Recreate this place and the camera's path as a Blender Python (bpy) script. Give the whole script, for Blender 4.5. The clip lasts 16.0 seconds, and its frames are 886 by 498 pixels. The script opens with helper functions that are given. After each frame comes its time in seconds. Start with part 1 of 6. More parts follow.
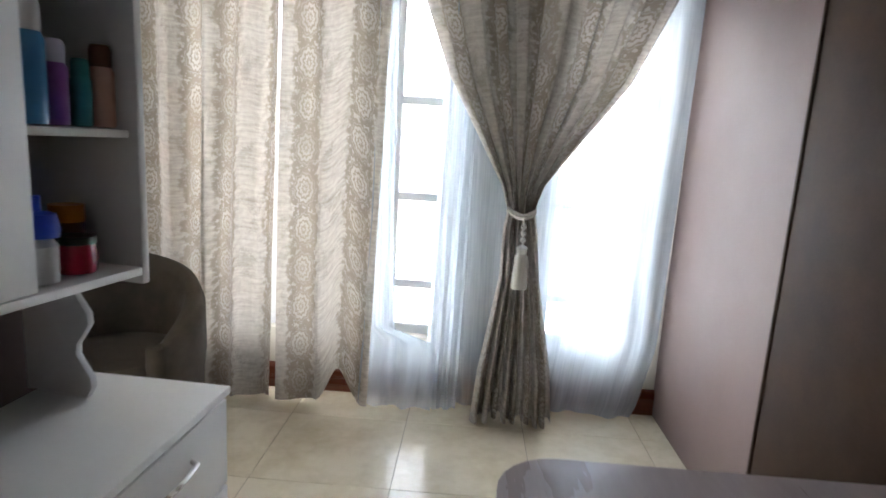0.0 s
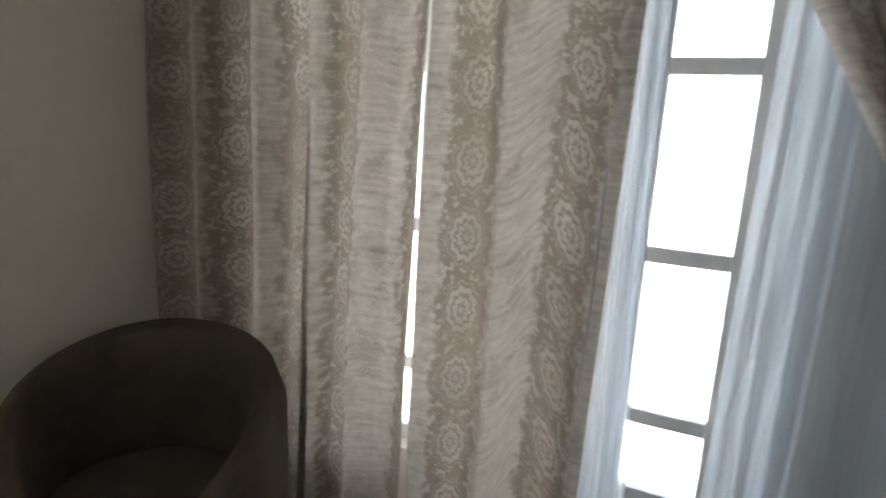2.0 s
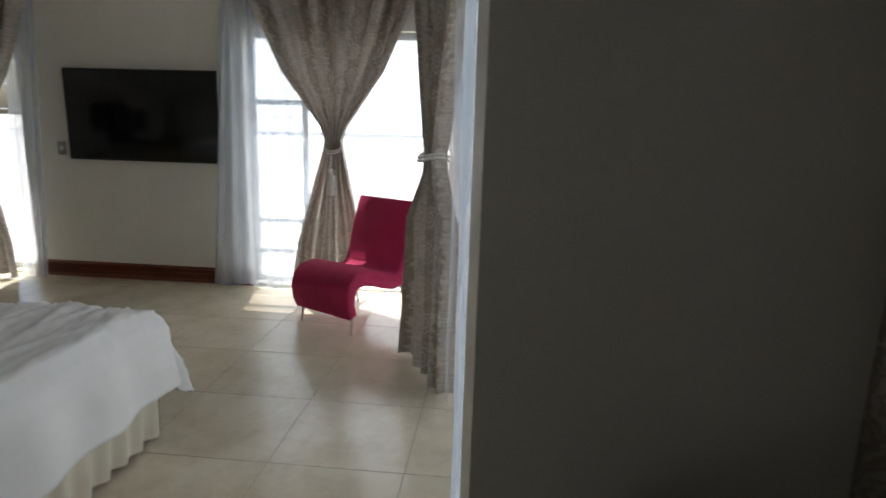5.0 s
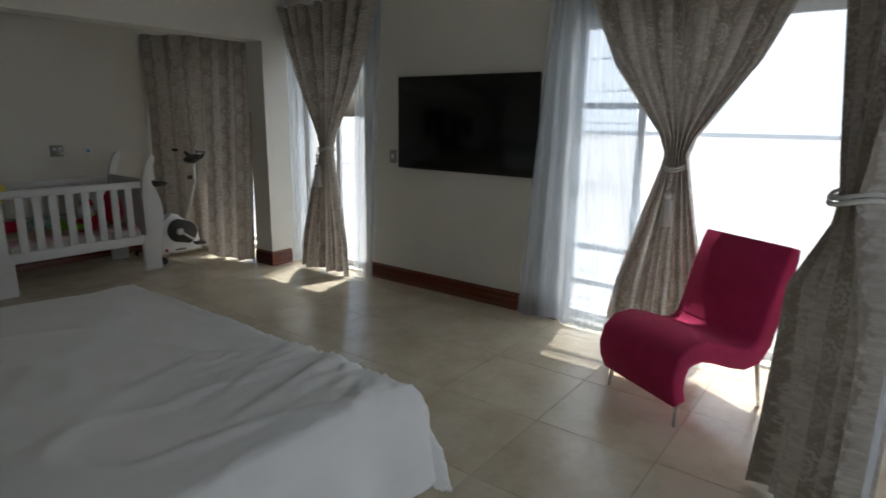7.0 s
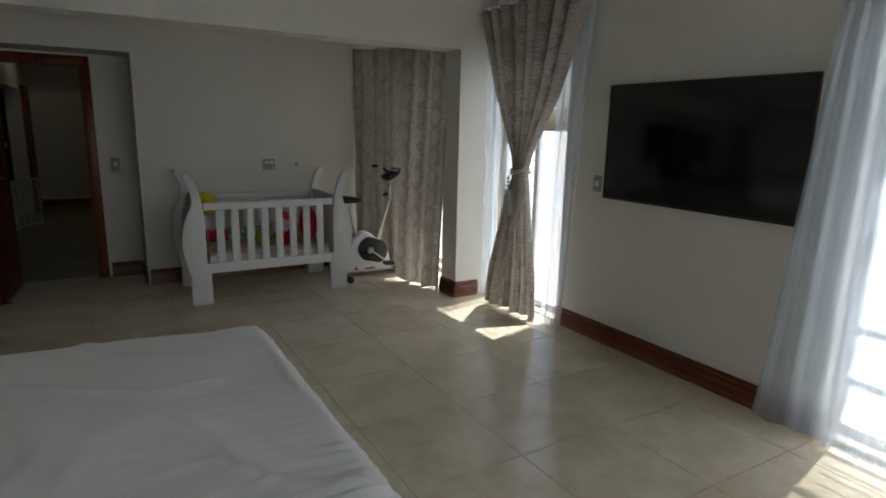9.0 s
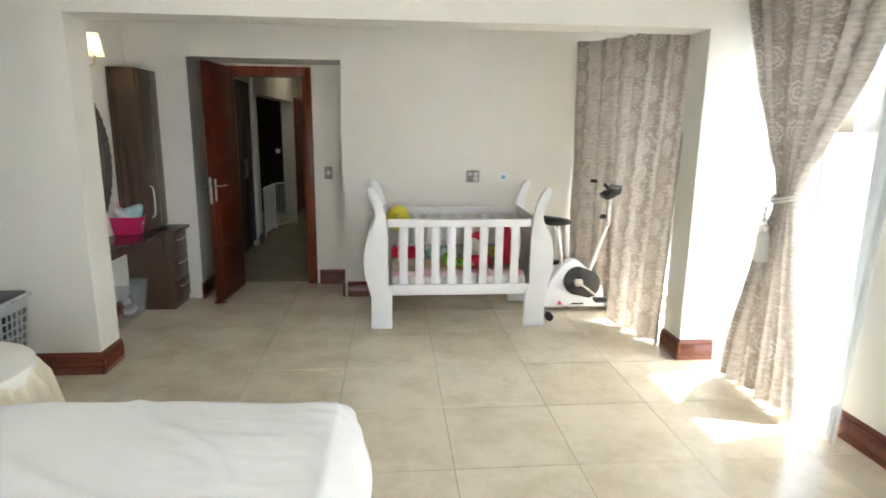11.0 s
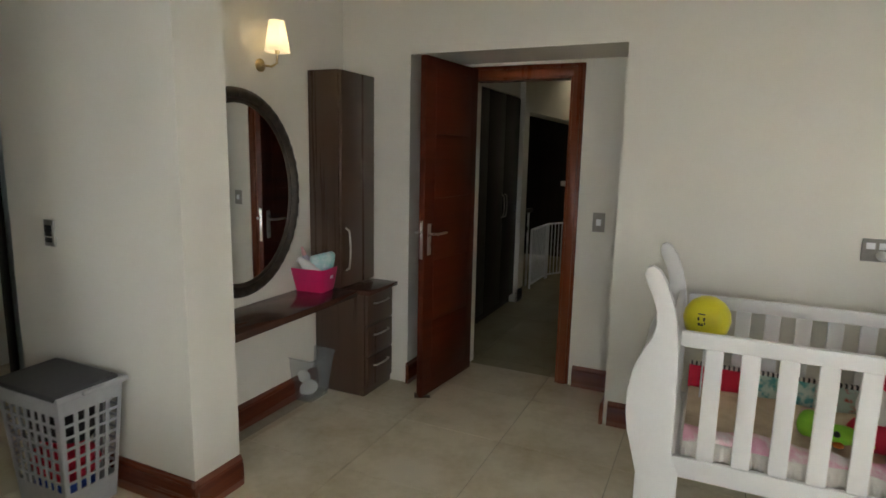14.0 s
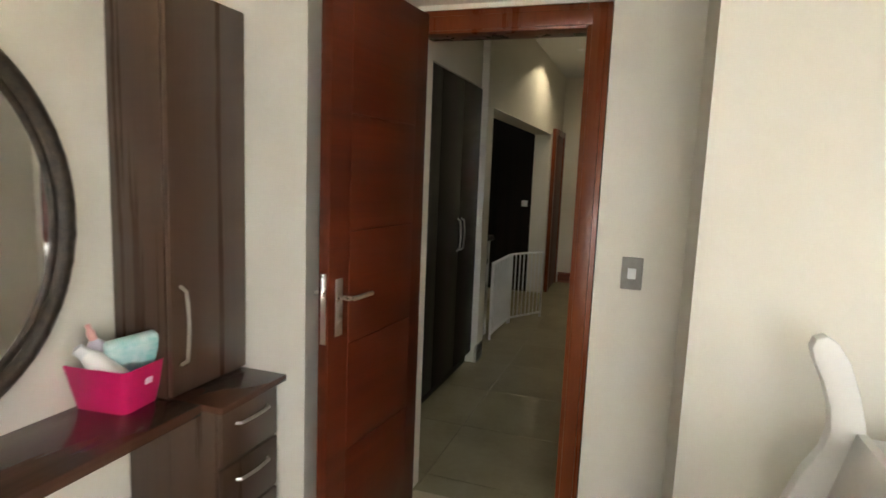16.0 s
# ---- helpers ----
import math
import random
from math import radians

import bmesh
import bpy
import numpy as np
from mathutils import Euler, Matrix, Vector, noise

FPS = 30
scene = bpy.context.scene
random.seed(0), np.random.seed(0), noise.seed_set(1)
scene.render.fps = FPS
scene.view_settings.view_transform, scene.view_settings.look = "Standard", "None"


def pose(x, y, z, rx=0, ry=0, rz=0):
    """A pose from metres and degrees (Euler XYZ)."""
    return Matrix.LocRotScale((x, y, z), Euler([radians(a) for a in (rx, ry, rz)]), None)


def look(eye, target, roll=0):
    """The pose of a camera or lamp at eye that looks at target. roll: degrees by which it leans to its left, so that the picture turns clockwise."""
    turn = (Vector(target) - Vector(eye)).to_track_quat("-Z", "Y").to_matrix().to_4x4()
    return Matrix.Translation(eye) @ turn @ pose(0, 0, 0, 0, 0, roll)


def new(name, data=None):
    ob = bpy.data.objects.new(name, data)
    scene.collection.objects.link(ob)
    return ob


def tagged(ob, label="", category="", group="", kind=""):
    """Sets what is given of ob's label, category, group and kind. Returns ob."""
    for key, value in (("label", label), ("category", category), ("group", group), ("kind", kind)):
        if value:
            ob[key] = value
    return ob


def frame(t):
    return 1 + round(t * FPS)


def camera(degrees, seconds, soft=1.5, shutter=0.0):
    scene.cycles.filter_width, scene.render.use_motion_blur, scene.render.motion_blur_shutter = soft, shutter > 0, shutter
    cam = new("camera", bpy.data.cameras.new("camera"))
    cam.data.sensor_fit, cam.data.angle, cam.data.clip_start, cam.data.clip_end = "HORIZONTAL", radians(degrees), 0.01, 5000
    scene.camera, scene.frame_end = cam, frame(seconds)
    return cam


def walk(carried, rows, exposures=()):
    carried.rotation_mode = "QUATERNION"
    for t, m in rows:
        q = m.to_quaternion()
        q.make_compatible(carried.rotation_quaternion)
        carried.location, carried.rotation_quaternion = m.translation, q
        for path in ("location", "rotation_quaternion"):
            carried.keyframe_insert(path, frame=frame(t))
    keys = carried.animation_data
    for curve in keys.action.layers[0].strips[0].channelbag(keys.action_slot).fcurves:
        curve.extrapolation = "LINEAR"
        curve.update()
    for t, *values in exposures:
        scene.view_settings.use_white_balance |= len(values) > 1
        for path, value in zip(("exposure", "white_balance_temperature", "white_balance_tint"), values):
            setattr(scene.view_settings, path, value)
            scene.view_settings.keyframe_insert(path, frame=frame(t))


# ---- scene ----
LENS = 74.7
ROWS = [  # seconds, eye, heading, pitch, lean
    (0, 0.984, 0.006, 1.400, 12.46, -10.49, 3.36),
    (0.5, 0.892, 0.402, 1.399, 14.47, -10.54, 3.70),
    (1, 0.746, 0.742, 1.398, 17.28, -10.52, 3.80),
    (1.5, 0.628, 1.074, 1.418, 23.18, -11.07, 3.79),
    (2, 0.475, 1.363, 1.411, 33.80, -11.77, 3.13),
    (2.5, 0.281, 1.503, 1.422, 45.31, -12.47, 2.99),
    (3, 0.115, 1.602, 1.427, 55.68, -13.18, 2.70),
    (3.5, -0.001, 1.709, 1.426, 69.09, -12.96, 2.22),
    (4, -0.132, 1.732, 1.408, 78.98, -12.44, 2.42),
    (4.5, -0.164, 1.715, 1.417, 87.14, -12.23, 2.03),
    (7, -1.164, 1.370, 1.485, 126.95, -12.82, 0.83),
    (7.5, -1.329, 1.299, 1.532, 134.08, -13.39, 0.32),
    (8, -1.512, 1.167, 1.506, 138.76, -12.70, 0.77),
    (10.5, -2.613, 0.441, 1.520, 168.50, -11.88, 0.67),
    (11, -2.724, 0.186, 1.542, 174.96, -11.85, 0.63),
    (11.5, -2.827, -0.143, 1.552, -176.92, -11.68, 0.42),
    (12, -2.878, -0.433, 1.543, -169.73, -11.24, 0.65),
    (12.5, -2.872, -0.754, 1.540, -164.43, -10.98, 0.80),
    (13, -2.864, -1.090, 1.529, -158.98, -10.58, 0.83),
    (13.5, -2.803, -1.439, 1.528, -156.24, -10.04, 1.01),
    (14, -2.746, -1.818, 1.510, -155.21, -9.40, 1.23),
    (14.5, -2.619, -2.175, 1.494, -154.84, -8.75, 1.55),
    (15, -2.472, -2.543, 1.463, -155.27, -7.93, 1.89),
    (15.5, -2.306, -2.908, 1.465, -156.50, -7.72, 2.15),
    (16, -2.140, -3.276, 1.445, -160.93, -7.55, 2.30),
]
EXPOSURES = [  # seconds, stops, kelvin, tint
    (0.0, 3.67, 6250, 11), (0.5, 2.48, 6150, 11), (1.5, 2.13, 6150, 11), (2.0, 2.45, 6500, 11), (2.5, 2.63, 6600, 10), (3.0, 2.79, 6500, 10), (3.5, 2.75, 6450, 10), (4.0, 2.02, 6450, 10), (4.5, 1.10, 6350, 10), (7.0, 0.19, 6000, 9),
    (8.2, 0.17, 6000, 9), (10.5, 2.47, 6100, 9), (11.0, 3.03, 6150, 9), (11.5, 3.12, 6150, 9), (12.5, 2.83, 6450, 9), (13.5, 2.58, 6500, 9), (14.5, 2.42, 6500, 9), (15.0, 2.96, 6720, 9), (15.5, 3.37, 6720, 9), (16.0, 3.72, 6820, 10)]
cam = camera(LENS, 16.0, 1.6, 0.3)


def eye_pose(x, y, z, yaw, pitch, lean):
    return pose(x, y, z) @ pose(0, 0, 0, 0, 0, yaw) @ pose(0, 0, 0, 90 + pitch) @ pose(0, 0, 0, 0, 0, lean)


walk(cam, [(t, eye_pose(*row)) for t, *row in ROWS], EXPOSURES)

# ---- light ----
SUN_ELEVATION, SUN_HEADING = radians(66), math.atan2(-0.97, -0.20)   # heading: angle clockwise from +y
world = bpy.data.worlds.new("sky")
scene.world = world
world.use_nodes = True
wn = world.node_tree.nodes
sky = wn.new("ShaderNodeTexSky")
sky.sky_type, sky.sun_disc = "NISHITA", False
sky.sun_elevation, sky.sun_rotation = SUN_ELEVATION, SUN_HEADING
sky.air_density, sky.dust_density = 1.0, 4.5
world.node_tree.links.new(sky.outputs[0], wn["Background"].inputs[0])
wn["Background"].inputs[1].default_value = 0.15
sun_data = bpy.data.lights.new("sun", "SUN")
sun_data.energy, sun_data.angle, sun_data.color = 4.2, radians(0.6), (1.0, 0.95, 0.87)
sun = new("sun", sun_data)
sun_way = Vector((math.sin(SUN_HEADING) * math.cos(SUN_ELEVATION), math.cos(SUN_HEADING) * math.cos(SUN_ELEVATION), math.sin(SUN_ELEVATION)))
sun.matrix_world = look(sun_way * 30, (0, 0, 0))


# daylight standing in the nook's window openings
NOOK = pose(0, 0, 0, 0, 0, 10)      # the dressing nook stands at ten degrees to the bedroom
for u, wide, power in ((-0.10, 1.0, 2.3), (0.69, 0.34, 3.6), (1.63, 0.52, 3.2)):
    data = bpy.data.lights.new("window_daylight", "AREA")
    data.shape, data.size, data.size_y, data.energy, data.color = "RECTANGLE", wide, 1.9, power * wide, (0.93, 0.97, 1.0)
    new("window_daylight", data).matrix_world = NOOK @ look((u, 3.07, 1.25), (u, 2.0, 1.25))


# ---- materials ----
def material(name, color=(0.8, 0.8, 0.8), rough=0.6, metal=0.0):
    m = bpy.data.materials.new(name)
    m.use_nodes = True
    b = m.node_tree.nodes["Principled BSDF"]
    b.inputs["Base Color"].default_value = (*color, 1)
    b.inputs["Roughness"].default_value = rough
    b.inputs["Metallic"].default_value = metal
    return m


def node(m, kind, **values):
    n = m.node_tree.nodes.new("ShaderNode" + kind)
    for k, v in values.items():
        n.inputs[k.replace("_", " ")].default_value = v
    return n


def link(m, a, b):
    m.node_tree.links.new(a, b)


def bsdf(m):
    return m.node_tree.nodes["Principled BSDF"]


def mottled(name, dark, light, scale=4.0, rough=(0.4, 0.7), bump=0.1, fine=60.0, stretch=(1, 1, 1), metal=0.0, detail=6.0, vary=0.0, mid=(0.3, 0.7)):
    """A surface whose colour drifts between two tones, with fine grain in relief."""
    m = material(name, light, rough[0], metal)
    tex = m.node_tree.nodes.new("ShaderNodeTexCoord")
    mp = node(m, "Mapping", Scale=stretch)
    link(m, tex.outputs["Object"], mp.inputs["Vector"])
    n1 = node(m, "TexNoise", Scale=scale, Detail=detail, Roughness=0.6)
    n2 = node(m, "TexNoise", Scale=fine, Detail=4.0)
    link(m, mp.outputs[0], n1.inputs["Vector"])
    link(m, mp.outputs[0], n2.inputs["Vector"])
    ramp = m.node_tree.nodes.new("ShaderNodeValToRGB")
    ramp.color_ramp.elements[0].position, ramp.color_ramp.elements[1].position = mid
    ramp.color_ramp.elements[0].color, ramp.color_ramp.elements[1].color = (*dark, 1), (*light, 1)
    add = node(m, "Math")
    add.operation = "MULTIPLY_ADD"
    add.inputs[1].default_value = 0.25
    link(m, n2.outputs[0], add.inputs[0])
    sub = node(m, "Math")
    sub.operation = "SUBTRACT"
    sub.inputs[1].default_value = 0.125
    link(m, n1.outputs[0], sub.inputs[0])
    link(m, sub.outputs[0], add.inputs[2])
    if vary:
        info = m.node_tree.nodes.new("ShaderNodeObjectInfo")
        v = node(m, "Math")
        v.operation = "MULTIPLY_ADD"
        v.inputs[1].default_value = vary
        link(m, info.outputs["Random"], v.inputs[0])
        link(m, add.outputs[0], v.inputs[2])
        link(m, v.outputs[0], ramp.inputs[0])
        # shift the pattern from piece to piece
        shift = node(m, "VectorMath")
        shift.operation = "ADD"
        link(m, tex.outputs["Object"], shift.inputs[0])
        link(m, info.outputs["Location"], shift.inputs[1])
        link(m, shift.outputs[0], mp.inputs["Vector"])
    else:
        link(m, add.outputs[0], ramp.inputs[0])
    link(m, ramp.outputs[0], bsdf(m).inputs["Base Color"])
    mr = node(m, "MapRange")
    mr.inputs["To Min"].default_value, mr.inputs["To Max"].default_value = rough
    link(m, n1.outputs[0], mr.inputs["Value"])
    link(m, mr.outputs[0], bsdf(m).inputs["Roughness"])
    if bump:
        bp = node(m, "Bump", Strength=bump, Distance=0.002)
        link(m, n2.outputs[0], bp.inputs["Height"])
        link(m, bp.outputs[0], bsdf(m).inputs["Normal"])
    return m


def math_node(m, op, a, b=None, c=None):
    n = m.node_tree.nodes.new("ShaderNodeMath")
    n.operation = op
    for i, v in enumerate((a, b, c)):
        if v is None:
            continue
        if isinstance(v, (int, float)):
            n.inputs[i].default_value = v
        else:
            link(m, v, n.inputs[i])
    return n.outputs[0]


def damask():
    """Taupe curtain cloth: columns of pale lace rosettes on tan between plain slubbed stripes, letting some light through."""
    m = material("damask", (0.4, 0.36, 0.31), 0.55)
    uv = m.node_tree.nodes.new("ShaderNodeUVMap")

    def noise(scale, detail, stretch=None):
        n = node(m, "TexNoise", Scale=scale, Detail=detail)
        if stretch:
            mp = node(m, "Mapping", Scale=stretch)
            link(m, uv.outputs[0], mp.inputs["Vector"])
            link(m, mp.outputs[0], n.inputs["Vector"])
        else:
            link(m, uv.outputs[0], n.inputs["Vector"])
        return n.outputs[0]

    def ease(value, lo, hi):
        n = node(m, "MapRange", From_Min=lo, From_Max=hi)
        n.interpolation_type = "SMOOTHSTEP"
        link(m, value, n.inputs["Value"])
        return n.outputs[0]

    sep = m.node_tree.nodes.new("ShaderNodeSeparateXYZ")
    link(m, uv.outputs[0], sep.inputs[0])
    drift = math_node(m, "MULTIPLY_ADD", noise(2.5, 2.0), 0.05, sep.outputs[0])
    lace = math_node(m, "SUBTRACT", noise(95.0, 3.0), 0.5)
    scroll = math_node(m, "SUBTRACT", noise(38.0, 2.0), 0.5)
    fu = math_node(m, "MULTIPLY", math_node(m, "SUBTRACT", math_node(m, "FRACT", math_node(m, "MULTIPLY", drift, 1 / 0.38)), 0.5), 0.38 / 0.17)
    fv = math_node(m, "SUBTRACT", math_node(m, "FRACT", math_node(m, "MULTIPLY", sep.outputs[1], 1 / 0.19)), 0.5)
    r = math_node(m, "SQRT", math_node(m, "ADD", math_node(m, "MULTIPLY", fu, fu), math_node(m, "MULTIPLY", fv, fv)))
    ang = math_node(m, "ARCTAN2", fv, fu)
    rp = math_node(m, "ADD", math_node(m, "MULTIPLY_ADD", math_node(m, "SINE", math_node(m, "MULTIPLY", ang, 10.0)), 0.022, r), math_node(m, "MULTIPLY", lace, 0.13))
    rings = ease(math_node(m, "SINE", math_node(m, "MULTIPLY_ADD", rp, 46.0, 1.2)), -0.9, 0.3)
    rose = math_node(m, "MULTIPLY", rings, math_node(m, "SUBTRACT", 1.0, ease(rp, 0.37, 0.42)))
    # leafy scrolls fill the corners between the rosettes
    leaf = math_node(m, "MULTIPLY", ease(math_node(m, "MULTIPLY_ADD", lace, 0.5, scroll), 0.02, 0.12), ease(rp, 0.40, 0.48))
    worn = math_node(m, "MULTIPLY_ADD", ease(noise(3.0, 4.0), 0.34, 0.62), 0.60, 0.40)
    fig = math_node(m, "MULTIPLY", math_node(m, "MAXIMUM", rose, leaf), worn)
    fig2 = math_node(m, "MULTIPLY_ADD", noise(260.0, 2.0, (1.0, 0.18, 1.0)), 0.4, math_node(m, "SUBTRACT", fig, 0.2))
    ramp = m.node_tree.nodes.new("ShaderNodeValToRGB")
    ramp.color_ramp.elements[0].color = (0.31, 0.262, 0.208, 1)
    ramp.color_ramp.elements[1].color = (0.54, 0.498, 0.45, 1)
    link(m, fig2, ramp.inputs[0])
    plain = m.node_tree.nodes.new("ShaderNodeValToRGB")
    plain.color_ramp.elements[0].position, plain.color_ramp.elements[1].position = 0.0, 0.7
    plain.color_ramp.elements[0].color = (0.31, 0.27, 0.225, 1)
    plain.color_ramp.elements[1].color = (0.585, 0.54, 0.485, 1)
    slub = math_node(m, "MULTIPLY_ADD", scroll, 0.6, noise(70.0, 3.0, (0.14, 1.0, 1.0)))
    vine = math_node(m, "MULTIPLY", ease(math_node(m, "MULTIPLY_ADD", lace, 0.4, noise(11.0, 2.0)), 0.50, 0.58), ease(noise(3.5, 2.0), 0.40, 0.60))
    link(m, math_node(m, "MULTIPLY_ADD", vine, -0.24, slub), plain.inputs[0])
    edge = math_node(m, "ADD", math_node(m, "ABSOLUTE", fu), math_node(m, "MULTIPLY_ADD", scroll, 0.35, math_node(m, "MULTIPLY", math_node(m, "COSINE", math_node(m, "MULTIPLY", fv, math.tau)), -0.05)))
    both = m.node_tree.nodes.new("ShaderNodeMix")
    both.data_type = "RGBA"
    link(m, ease(edge, 0.46, 0.60), both.inputs[0])
    link(m, ramp.outputs[0], both.inputs[6])
    link(m, plain.outputs[0], both.inputs[7])
    cloth_colour = both.outputs[2]
    link(m, cloth_colour, bsdf(m).inputs["Base Color"])
    bsdf(m).inputs["Sheen Weight"].default_value = 0.2
    bp = node(m, "Bump", Strength=0.4, Distance=0.004)
    link(m, math_node(m, "MULTIPLY_ADD", noise(30.0, 3.0, (0.5, 1.0, 1.0)), 0.8, fig2), bp.inputs["Height"])
    link(m, bp.outputs[0], bsdf(m).inputs["Normal"])
    tl = m.node_tree.nodes.new("ShaderNodeBsdfTranslucent")
    link(m, cloth_colour, tl.inputs["Color"])
    mx = node(m, "MixShader", Fac=0.17)
    link(m, bsdf(m).outputs[0], mx.inputs[1])
    link(m, tl.outputs[0], mx.inputs[2])
    link(m, mx.outputs[0], m.node_tree.nodes["Material Output"].inputs["Surface"])
    return m


def sheer_cloth(name="sheer", low=0.40, high=0.68):
    m = material(name, (0.66, 0.73, 0.80), 0.7)
    uv = m.node_tree.nodes.new("ShaderNodeUVMap")
    mp = node(m, "Mapping", Scale=(1.0, 0.06, 1.0))
    link(m, uv.outputs[0], mp.inputs["Vector"])
    n = node(m, "TexNoise", Scale=60.0, Detail=4.0)
    link(m, mp.outputs[0], n.inputs["Vector"])
    fac = node(m, "MapRange", To_Min=low, To_Max=high)
    link(m, n.outputs[0], fac.inputs["Value"])
    tl = m.node_tree.nodes.new("ShaderNodeBsdfTranslucent")
    tl.inputs[0].default_value = (0.66, 0.74, 0.83, 1)
    tr = m.node_tree.nodes.new("ShaderNodeBsdfTransparent")
    body = node(m, "MixShader", Fac=0.55)
    link(m, bsdf(m).outputs[0], body.inputs[1])
    link(m, tl.outputs[0], body.inputs[2])
    mx = node(m, "MixShader")
    link(m, fac.outputs[0], mx.inputs[0])
    link(m, tr.outputs[0], mx.inputs[1])
    link(m, body.outputs[0], mx.inputs[2])
    link(m, mx.outputs[0], m.node_tree.nodes["Material Output"].inputs["Surface"])
    return m


def clear(name, color, rough, weight=1.0):
    m = material(name, color, rough)
    bsdf(m).inputs["Transmission Weight"].default_value = weight
    return m


def grainy_wood(name, dark, light, along="z", rough=(0.28, 0.42), scale=14.0, mid=(0.32, 0.68)):
    stretch = {"x": (0.02, 1, 1), "y": (1, 0.02, 1), "z": (1, 1, 0.02)}[along]
    return mottled(name, dark, light, scale, rough, 0.03, 90.0, stretch, mid=mid)


PAINT = mottled("cream_paint", (0.75, 0.725, 0.645), (0.81, 0.785, 0.71), 1.3, (0.55, 0.7), 0.12, 160.0)
LILAC = mottled("mauve_paint", (0.235, 0.172, 0.160), (0.29, 0.218, 0.206), 1.4, (0.45, 0.6), 0.1, 160.0)
CEILING = mottled("white_ceiling_paint", (0.76, 0.76, 0.74), (0.82, 0.82, 0.80), 1.0, (0.7, 0.8), 0.06, 120.0)
TILE = mottled("cream_tile", (0.56, 0.475, 0.32), (0.745, 0.67, 0.52), 3.6, (0.12, 0.25), 0.02, 24.0, vary=0.12, mid=(0.26, 0.66))
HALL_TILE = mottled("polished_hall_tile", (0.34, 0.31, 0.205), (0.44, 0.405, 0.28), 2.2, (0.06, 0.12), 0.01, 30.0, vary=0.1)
GROUT = mottled("grout", (0.34, 0.295, 0.22), (0.44, 0.385, 0.30), 12.0, (0.8, 0.9), 0.2)
SKIRTING = grainy_wood("mahogany_skirting", (0.10, 0.022, 0.010), (0.21, 0.055, 0.022), "x", (0.2, 0.35))
DOOR_WOOD = grainy_wood("mahogany_door", (0.064, 0.010, 0.003), (0.098, 0.0165, 0.005), "x", (0.36, 0.46), 11.0)
FRAME_WOOD = grainy_wood("mahogany_frame", (0.13, 0.028, 0.010), (0.20, 0.050, 0.016), "z", (0.22, 0.34), 11.0)
WALNUT = grainy_wood("dark_walnut_laminate", (0.052, 0.028, 0.018), (0.098, 0.057, 0.037), "z", (0.22, 0.36), 14.0, (0.12, 0.88))
WALNUT_FLAT = grainy_wood("dark_walnut_worktop", (0.055, 0.024, 0.016), (0.10, 0.047, 0.031), "y", (0.12, 0.24), 9.0)
DARK_WOOD_AND_SHADE = grainy_wood("dark_wood_and_stair_shade", (0.013, 0.010, 0.009), (0.021, 0.016, 0.014), "z", (0.35, 0.5), 9.0)
DARK_BROWN_WOOD = mottled("dark_brown_matt_panel", (0.040, 0.022, 0.014), (0.060, 0.034, 0.022), 6.0, (0.6, 0.75), 0.1, 90.0)
bsdf(DARK_WOOD_AND_SHADE).inputs["Specular IOR Level"].default_value = 0.2
bsdf(DARK_BROWN_WOOD).inputs["Specular IOR Level"].default_value = 0.12
bsdf(DOOR_WOOD).inputs["Specular IOR Level"].default_value = 0.22
bsdf(FRAME_WOOD).inputs["Specular IOR Level"].default_value = 0.3
bsdf(LILAC).inputs["Specular IOR Level"].default_value = 0.25
MIRROR_FRAME = mottled("carved_dark_wood", (0.014, 0.010, 0.007), (0.060, 0.040, 0.027), 30.0, (0.25, 0.5), 0.5, 120.0)
WHITE_WOOD = mottled("white_lacquer", (0.78, 0.78, 0.77), (0.84, 0.84, 0.83), 3.0, (0.38, 0.5), 0.03, 80.0)
WHITE_METAL = mottled("white_enamel", (0.76, 0.77, 0.78), (0.83, 0.84, 0.85), 4.0, (0.3, 0.45), 0.02)
ALUMINIUM = mottled("white_window_enamel", (0.76, 0.78, 0.80), (0.84, 0.86, 0.88), 4.0, (0.35, 0.5), 0.02)
STEEL = mottled("brushed_steel", (0.50, 0.49, 0.46), (0.64, 0.63, 0.60), 20.0, (0.22, 0.36), 0.05, metal=1.0)
BRASS = mottled("old_brass", (0.44, 0.33, 0.16), (0.58, 0.46, 0.25), 20.0, (0.25, 0.4), 0.05, metal=1.0)
BLACK = mottled("black_plastic", (0.010, 0.010, 0.011), (0.022, 0.022, 0.024), 8.0, (0.3, 0.5), 0.1)
SCREEN = mottled("dark_screen", (0.004, 0.004, 0.005), (0.007, 0.007, 0.008), 3.0, (0.12, 0.16), 0.0)
RUBBER = mottled("black_rubber", (0.012, 0.012, 0.012), (0.03, 0.03, 0.03), 12.0, (0.6, 0.8), 0.2)
PINK = mottled("crimson_wool", (0.40, 0.012, 0.075), (0.52, 0.022, 0.115), 7.0, (0.75, 0.9), 0.5, 320.0)
PINK_PLASTIC = mottled("magenta_plastic", (0.52, 0.010, 0.10), (0.62, 0.016, 0.14), 5.0, (0.3, 0.4), 0.02)
BROWN_FABRIC = mottled("brown_upholstery", (0.060, 0.047, 0.037), (0.105, 0.083, 0.065), 9.0, (0.75, 0.92), 0.5, 380.0)
LINEN = mottled("white_bed_linen", (0.80, 0.795, 0.77), (0.87, 0.865, 0.845), 3.0, (0.7, 0.85), 0.3, 420.0)
VALANCE = mottled("cream_bed_valance", (0.66, 0.60, 0.47), (0.76, 0.71, 0.58), 4.0, (0.55, 0.7), 0.2, 300.0)
